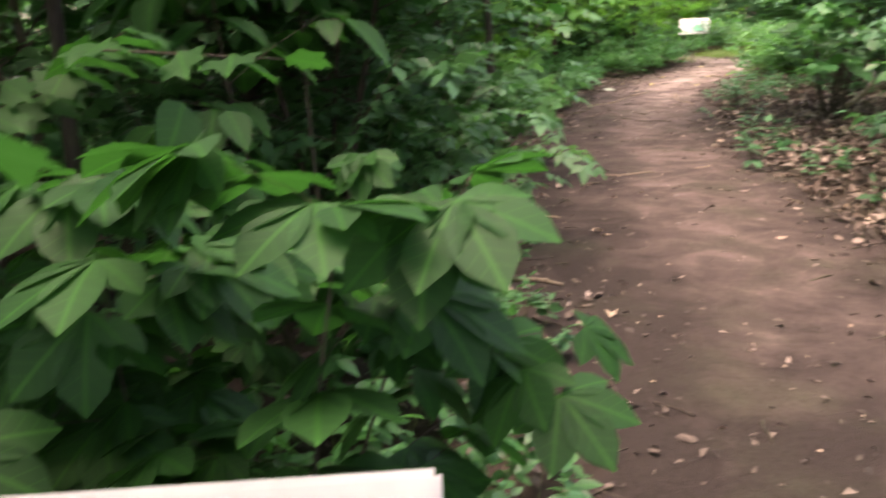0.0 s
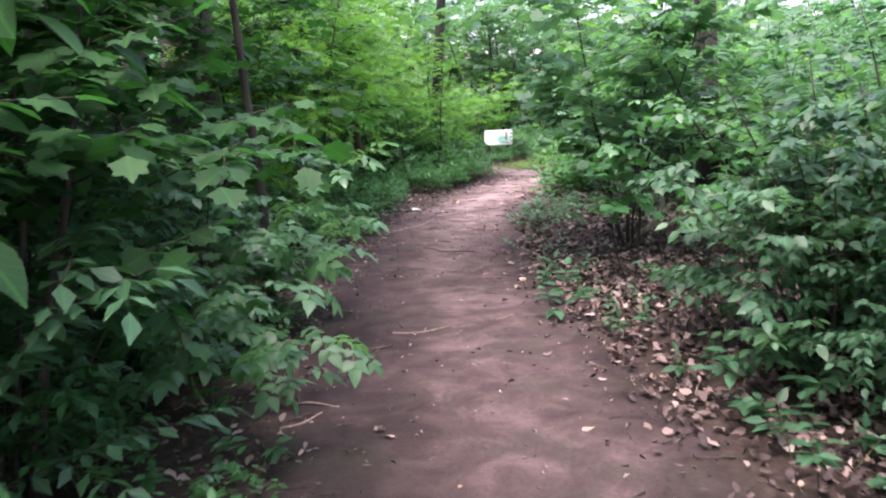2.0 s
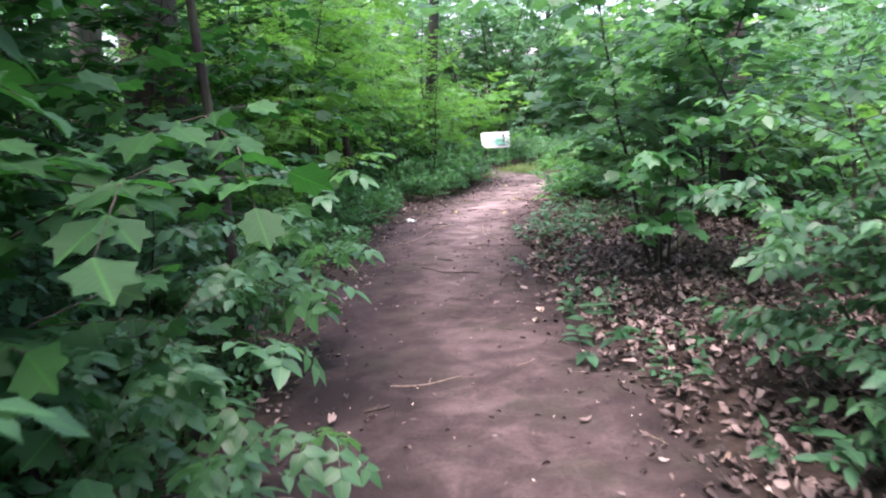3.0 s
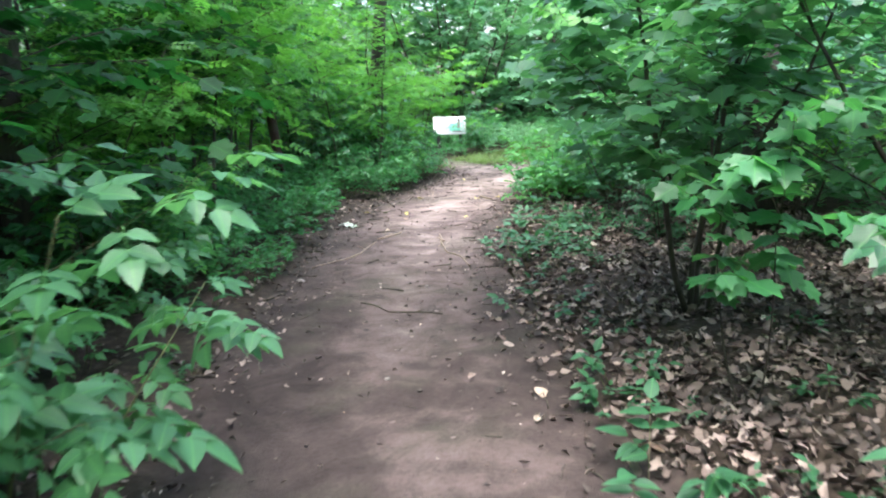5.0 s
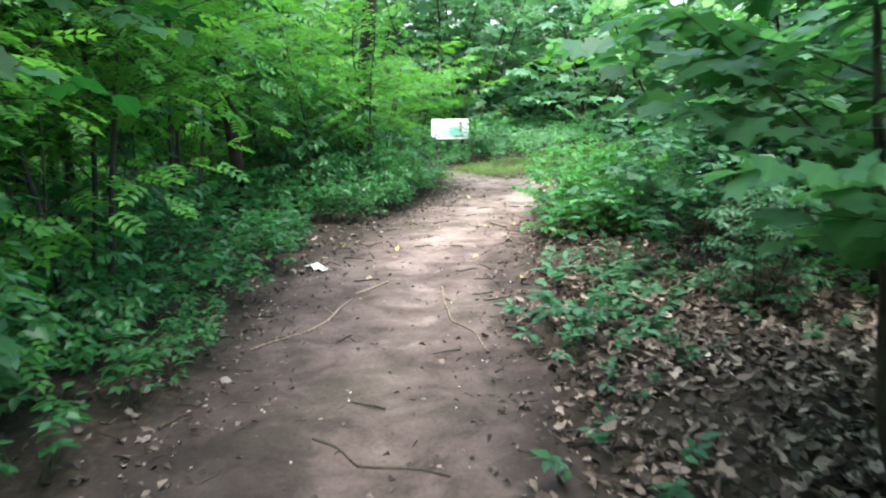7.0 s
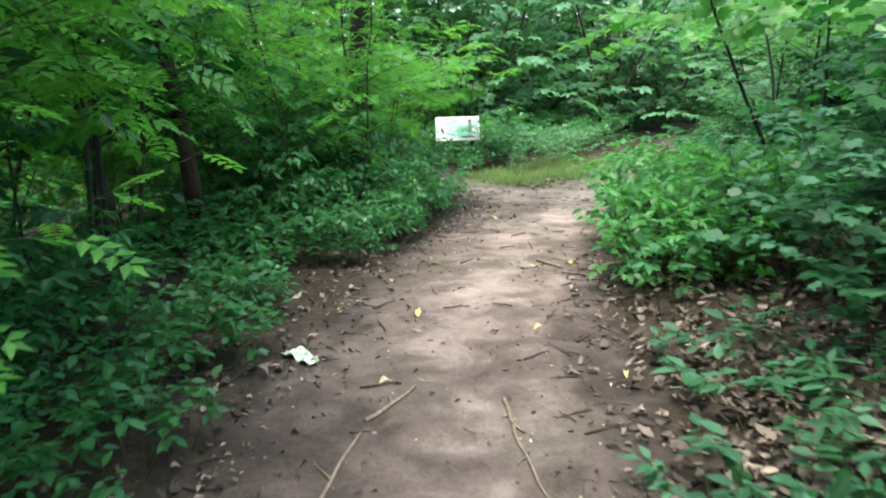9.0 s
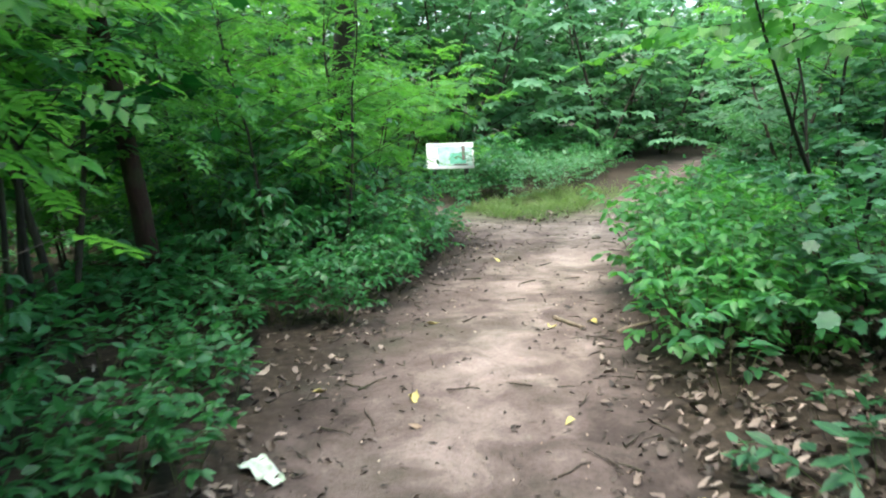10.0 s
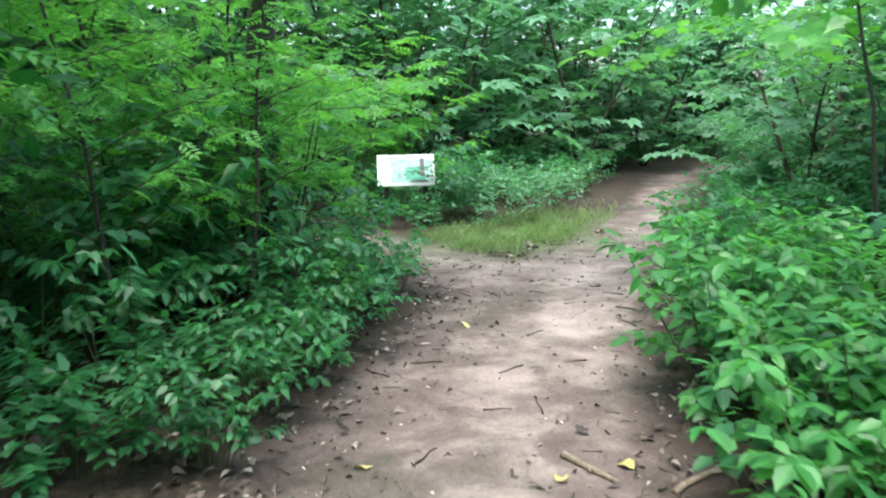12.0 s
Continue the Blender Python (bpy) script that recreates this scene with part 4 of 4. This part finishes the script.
def grass_patch():
    r = np.random.default_rng(77)
    n = 5200
    x, y = 7.8 + r.normal(0, 1.0, n), 19.3 + r.normal(0, 0.45, n)
    y = y + 0.45 * (x - 7.6)
    d, _ = off_trail(x, y)
    keep = (d > -0.25) & (wavy(x, y, 0.8, 8) > -0.3)
    x, y = x[keep], y[keep]
    az = r.random(len(x)) * 6.28
    ax = np.stack([np.cos(az) * 0.5, np.sin(az) * 0.5, np.ones(len(x))], -1)
    up = np.stack([-np.cos(az), -np.sin(az), 0.5 * np.ones(len(x))], -1)
    fr = leaf_frames(ax, up, r, 0.15)
    fr[:, :, 0] *= 0.16
    v, t, u = scatter(blade(0.3, 0.1, 0.35, 0.3, 2), np.stack([x, y, ground_z(x, y) - 0.01], -1), fr, 0.06 + 0.13 * r.random(len(x)))
    tagged(new("grass", tri_mesh("grass", v, t, GRASS, u)), "short pale green grass at the fork of the footpath", "grass", kind="stuff")


grass_patch()

# ---- fallen leaves, twigs and scraps on the ground ----


def curled_leaf(seed, size=0.1):
    """A dry leaf, ragged at the edge, rolled about its length and twisted."""
    r = np.random.default_rng(seed)
    v, t, u = maple() if seed % 4 == 0 else blade(0.5 + 0.3 * r.random(), 0.0, 0.0, 0.45, 3 if size > 0.05 else 1)
    v = v.copy()
    side = np.abs(v[:, 0]) > 0.01
    v[side, 0] *= r.uniform(0.75, 1.2, side.sum())
    v[side, 1] += r.uniform(-0.06, 0.06, side.sum())
    k, twist = r.uniform(1.5, 6.0), r.uniform(-1.2, 1.2)
    x = v[:, 0] + 0.1 * np.sin(v[:, 1] * 4 + r.random() * 6)
    a = x * k + twist * (v[:, 1] - 0.5)
    v[:, 0], v[:, 2] = np.sin(a) / k, (1 - np.cos(a)) / k + 0.12 * np.sin(v[:, 1] * r.uniform(2, 5) + r.random() * 6)
    v[:, 2] -= v[:, 2].min() * 0.7
    return v, t, u


def lie(x, y, r, tilt=0.25, lift=0.012):
    az = r.random(len(x)) * 6.28
    fr = leaf_frames(np.stack([np.cos(az), np.sin(az), r.normal(0, tilt, len(x))], -1), np.tile((0, 0, 1.0), (len(x), 1)), r, tilt)
    return np.stack([x, y, ground_z(x, y) + lift * (0.4 + r.random(len(x)))], -1), fr


def litter(name, label, seed, n, mat, size, where, lift=0.012):
    r = np.random.default_rng(seed)
    x, y = r.uniform(-2.5, 9.5, n * 30), r.uniform(0.3, 19, n * 30)
    d, s = off_trail(x, y)
    p = where(x, y, d, s)
    k = np.nonzero(r.random(len(x)) < p)[0][:n]
    x, y = x[k], y[k]
    pieces = []
    for i in range(14):
        pick = np.arange(len(x)) % 14 == i
        pos, fr = lie(x[pick], y[pick], r, 0.42 if lift > 0.02 else 0.25, lift)
        pieces.append(scatter(curled_leaf(seed + i + (1 if size < 0.05 and (seed + i) % 4 == 0 else 0), size), pos, fr, size * (0.5 + 0.8 * r.random(pick.sum()))))
    v, t, u = merge(pieces)
    tagged(new(name, tri_mesh(name, v, t, mat, u)), label, "fallen leaves", kind="stuff")


def right_floor(x, y, d, s):
    return (s > 0) * np.clip((d + 0.15) / 0.5, 0, 1) * np.clip((y - 1.5) / 3.0, 0.12, 1) * np.where(y > 11.4, 0.45, 1.0) * (y < 13.2) * (d < 3.4) * (0.6 + 0.45 * wavy(x, y, 1.5, 21))


def edges(x, y, d, s):
    return np.exp(-((d - 0.1) / 0.35) ** 2) * 0.5 + (s < 0) * (d > 0) * (d < 1.5) * 0.35


def on_trail(x, y, d, s):
    return (d < 0) * (0.035 + 0.08 * (y < 3.2) + 0.02 * (y > 9.0) + 0.45 * np.exp(d / 0.3) * (0.4 + 0.6 * (y > 9.0))) * (0.6 + 0.6 * wavy(x, y, 0.7, 23))


litter("leaf_litter", "brown curled fallen leaves on the woodland floor", 300, 15000, DEAD_LEAF, 0.072, right_floor, 0.035)
litter("leaf_litter", "brown fallen leaves along the footpath edges", 310, 3000, DEAD_LEAF, 0.06, edges)
litter("leaf_crumbs", "small dry leaf fragments on the trodden earth", 320, 5600, CRUMB, 0.04, on_trail, 0.006)
litter("pale_leaf_crumbs", "pale dry leaf scraps on the trodden earth", 330, 800, PALE_LEAF, 0.022, on_trail, 0.006)
litter("pale_leaf_litter", "pale dry leaves on the woodland floor", 340, 280, PALE_LEAF, 0.055, right_floor, 0.035)


def twig_litter():
    r = np.random.default_rng(360)
    x, y = r.uniform(-1, 9, 9000), r.uniform(1, 19, 9000)
    d, s = off_trail(x, y)
    k = np.nonzero(r.random(9000) < (d < 1.2) * (0.03 + 0.4 * np.exp(-((d + 0.05) / 0.35) ** 2) + 0.07 * (y > 9.5) * (d < 0)))[0][:800]
    x, y = x[k], y[k]
    pos, fr = lie(x, y, r, 0.08, 0.008)
    line = np.array([(0, 0, 0), (0.04, 0.35, 0.01), (-0.02, 0.7, 0.02), (0.03, 1, 0)])
    v, t = tubes([(line, 0.035, 0.018)], 4)
    v, t, u = scatter((v, t, v[:, :2]), pos, fr, 0.05 + 0.16 * r.random(len(x)) ** 2)
    tagged(new("twig_litter", tri_mesh("twig_litter", v, t, BARK, u)), "small broken twigs strewn over the earth", "twigs", kind="stuff")


twig_litter()


def stick(x0, y0, x1, y1, r0, name="stick", label="dry brown stick lying on the footpath", bend=0.06, seed=0, mat=TWIG, lift=0.0):
    """A bent, knobbly stick from end to end, with a side stub."""
    r = np.random.default_rng(seed + int(x0 * 100))
    k = 7
    f = np.linspace(0, 1, k)
    ln = math.hypot(x1 - x0, y1 - y0)
    px, py = -(y1 - y0) / ln, (x1 - x0) / ln
    off = bend * ln * (np.sin(f * np.pi) * r.choice((-1, 1)) + 0.4 * np.sin(f * 7 + r.random() * 6))
    x, y = x0 + (x1 - x0) * f + px * off, y0 + (y1 - y0) * f + py * off
    pts = np.stack([x, y, ground_z(x, y) + r0 * 0.6 + lift * f], -1)
    ob = new(name)
    ob.matrix_basis = Matrix.Translation(pts[0])
    loc = pts - pts[0]
    under("shaft", tri_mesh("shaft", *tubes([(loc, r0, r0 * 0.6)], 7), mat), ob)
    a = r.uniform(0.5, 1.0) * r.choice((-1, 1))
    d = unit(loc[4] - loc[3])
    stub = np.array([d[0] * math.cos(a) - d[1] * math.sin(a), d[0] * math.sin(a) + d[1] * math.cos(a), 0.15])
    under("stub", tri_mesh("stub", *tubes([(np.array([loc[3], loc[3] + stub * ln * 0.08, loc[3] + stub * ln * 0.16]), r0 * 0.5, r0 * 0.25)], 5), mat), ob)
    return tagged(ob, label, "stick", "sticks on the footpath")


STICKS = ((1.13, 5.88, 1.28, 5.92, 0.013), (1.34, 6.2, 1.79, 6.19, 0.007), (2.17, 6.25, 2.32, 6.33, 0.006), (0.55, 5.07, 0.8, 4.93, 0.009), (0.47, 4.73, 0.7, 4.88, 0.008), (0.36, 3.75, 0.6, 3.62, 0.013),
          (2.4, 5.12, 2.45, 4.94, 0.006), (2.31, 9.46, 2.44, 9.14, 0.008), (2.44, 9.14, 2.77, 8.93, 0.007), (2.15, 10.75, 2.49, 10.96, 0.009), (2.49, 10.96, 2.95, 11.65, 0.01), (3.65, 11.5, 3.48, 10.84, 0.009),
          (3.48, 10.84, 3.47, 10.23, 0.007), (2.21, 11.45, 2.35, 11.38, 0.01), (3.0, 11.75, 3.33, 12.04, 0.012), (3.69, 11.72, 3.62, 11.37, 0.011), (3.2, 7.9, 3.45, 8.4, 0.008))
for i, (a, b2, c, d2, r0) in enumerate(STICKS):
    stick(a, b2, c, d2, r0, seed=i, mat=BARK if i in (0, 7, 8, 13) else TWIG)
stick(5.13, 14.2, 5.2, 13.9, 0.018, label="thick pale broken stick on the footpath", bend=0.01)
stick(5.36, 13.74, 5.8, 13.82, 0.017, label="thick pale branch piece at the footpath edge", bend=0.04)
stick(6.3, 14.66, 5.92, 14.32, 0.018, label="pale barkless branch piece at the footpath edge", bend=0.03)
stick(3.5, 6.65, 4.45, 7.06, 0.03, "fallen_branch", "dead branch lying among fallen leaves", 0.03, mat=BARK)
stick(3.65, 6.75, 3.62, 6.45, 0.035, "fallen_branch", "short dark log among fallen leaves", 0.02, mat=BARK_DARK)
stick(4.4, 8.3, 5.05, 8.75, 0.035, "fallen_branch", "crooked dead branch propped under the maple bush", 0.07, mat=TWIG, lift=0.4)
stick(1.9, 12.64, 2.5, 12.62, 0.014, "fallen_branch", "thin dead branch among the herbs", 0.03, mat=BARK)


def snag():
    """A crooked dead sapling with broken limbs."""
    r = np.random.default_rng(515)
    ob = new("dead_sapling")
    ob.matrix_basis = pose(-1.75, 5.5, gz(-1.75, 5.5))
    stem = np.array([(0, 0, -0.05), (0.04, 0, 0.4), (-0.02, 0.02, 0.75), (-0.1, 0, 1.0), (-0.32, 0.04, 1.2), (-0.5, 0, 1.5), (-0.52, 0.02, 1.9)])
    under("stem", tri_mesh("stem", *tubes([(stem, 0.07, 0.035)], 9), BARK_DARK), ob)
    for i, d in ((3, (0.5, 0.1, 0.35)), (4, (-0.35, 0.2, 0.1)), (5, (0.3, -0.1, 0.5))):
        p = stem[i]
        limb = np.array([p, p + np.array(d) * 0.5 + r.normal(0, 0.03, 3), p + np.array(d) + r.normal(0, 0.05, 3)])
        under("limb", tri_mesh("limb", *tubes([(limb, 0.03, 0.012)], 6), BARK_DARK), ob)
    return tagged(ob, "dark crooked dead sapling with broken limbs", "dead tree")


snag()


def fallen_leaf(x, y, size, mat, label, turn, seed):
    v, t, u = curled_leaf(seed)
    ob = new("fallen_leaf", tri_mesh("fallen_leaf", v * size, t, mat, u))
    ob.matrix_basis = pose(x, y, gz(x, y) + 0.006, 0, 0, turn)
    return tagged(ob, label, "leaf", "single fallen leaves")


for i, (x, y, s) in enumerate(((3.73, 13.16, 0.09), (3.33, 13.49, 0.08), (4.4, 11.77, 0.08), (4.27, 14.49, 0.09), (4.98, 13.99, 0.07), (5.33, 13.96, 0.08), (4.35, 12.6, 0.07), (5.6, 16.2, 0.1), (8.7, 19.0, 0.1))):
    fallen_leaf(x, y, s, YELLOW_LEAF, "yellow fallen leaf on trodden earth", i * 77, 400 + i)
for i, (x, y, s) in enumerate(((2.78, 7.32, 0.12), (3.23, 7.05, 0.13), (0.99, 4.53, 0.06), (1.21, 3.85, 0.05), (0.98, 4.46, 0.08), (3.18, 12.15, 0.07), (2.6, 7.05, 0.1), (3.0, 6.6, 0.12), (3.6, 7.5, 0.12), (2.0, 4.2, 0.06), (0.75, 3.2, 0.07), (3.6, 12.9, 0.07))):
    fallen_leaf(x, y, s, PALE_LEAF, "pale dry fallen leaf on the ground", i * 53, 450 + i)


def scrap(x, y):
    """A crumpled pale sheet lying at the trail's edge."""
    bm = bmesh.new()
    bmesh.ops.create_grid(bm, x_segments=14, y_segments=7, size=0.5)
    for v in bm.verts:
        p = v.co
        edge = 0.06 * noise.noise(p * 5)
        v.co = Vector((p.x * 0.27 + edge * 0.3, p.y * 0.1 * (1 - 0.7 * p.x), 0.02 + 0.03 * noise.noise(p * 4.0) + 0.03 * p.y * p.y))
    bmesh.ops.solidify(bm, geom=bm.faces[:], thickness=0.002)
    me = bpy.data.meshes.new("plastic_scrap")
    bm.to_mesh(me)
    bm.free()
    me.materials.append(PAPER)
    ob = new("plastic_scrap", me)
    ob.matrix_basis = pose(x, y, gz(x, y), 0, 0, -72)
    return tagged(ob, "crumpled pale plastic scrap at the footpath edge", "litter")


scrap(2.88, 12.68)


def pebble(x, y, size, seed):
    bm = bmesh.new()
    bmesh.ops.create_icosphere(bm, subdivisions=2, radius=size)
    off = Vector((seed * 3.1, seed * 1.7, 0))
    for v in bm.verts:
        v.co *= 1 + 0.35 * noise.noise(v.co / size + off)
        v.co.z *= 0.6
    me = bpy.data.meshes.new("stone")
    bm.to_mesh(me)
    bm.free()
    me.materials.append(STONE)
    ob = new("stone", me)
    ob.matrix_basis = pose(x, y, gz(x, y) + size * 0.25, 0, 0, seed * 70)
    return tagged(ob, "small brown stone on the trodden earth", "stone", "small stones")


for i, (x, y, s) in enumerate(((1.97, 10.29, 0.035), (7.1, 16.76, 0.05), (1.7, 5.3, 0.014), (1.5, 4.6, 0.012), (2.1, 7.9, 0.015), (2.9, 9.7, 0.014), (2.6, 8.1, 0.012))):
    pebble(x, y, s, i)

# ---- the information panel ----


def box_bm(size, bevel=0.004):
    bm = bmesh.new()
    bmesh.ops.create_cube(bm, size=1)
    bmesh.ops.scale(bm, vec=size, verts=bm.verts)
    bmesh.ops.bevel(bm, geom=bm.edges[:], offset=bevel, segments=2, affect="EDGES")
    return bm


def info_panel(x, y, turn, top, width, height, slope):
    """A sloping printed panel on two low posts; top: height of its upper edge."""
    root = new("information_panel")
    root.matrix_basis = pose(x, y, gz(x, y), 0, 0, turn)
    half_w = width / 2
    mid = top - height / 2 * math.cos(radians(slope))
    lay = pose(0, 0, mid, 90 - slope, 0, 0)
    for s in (-1, 1):
        p = part("post", box_bm((0.07, 0.07, mid + 0.1), 0.006), POST, root, "dark wooden post")
        p.matrix_basis = pose(s * (half_w - 0.12), 0.06, (mid + 0.1) / 2 - 0.12)
    b = part("board", box_bm((width, height, 0.022), 0.008), SIGN_WHITE, root, "white printed board")
    b.matrix_basis = lay

    def print_on(name, u, v, w, h, mat, lift):
        bm = box_bm((w, h, 0.002), 0.0005)
        q = part(name, bm, mat, b)
        q.matrix_basis = pose(u, v, 0.0115 + lift)

    print_on("picture", 0.1 * width, -0.04 * height, 0.72 * width, 0.74 * height, SIGN_PALE, 0.0)
    print_on("green_field", 0.16 * width, -0.12 * height, 0.34 * width, 0.4 * height, SIGN_GREEN, 0.002)
    print_on("tower_shape", 0.28 * width, 0.08 * height, 0.07 * width, 0.55 * height, SIGN_BROWN, 0.004)
    print_on("dark_strip", 0.22 * width, -0.36 * height, 0.3 * width, 0.05 * height, SIGN_BROWN, 0.004)
    for i in range(5):
        print_on("text_bar", -0.37 * width, (0.3 - 0.13 * i) * height, (0.17 - 0.02 * (i % 3)) * width, 0.035 * height, SIGN_INK, 0.0)
    print_on("heading_bar", -0.15 * width, 0.38 * height, 0.4 * width, 0.06 * height, SIGN_INK, 0.0)
    return tagged(root, "white printed information panel on low dark posts", "sign", "information panels")


info_panel(7.03, 20.95, -18, 0.86, 0.76, 0.46, 30)
info_panel(-0.395, 0.66, 1, 0.785, 0.76, 0.46, 30)
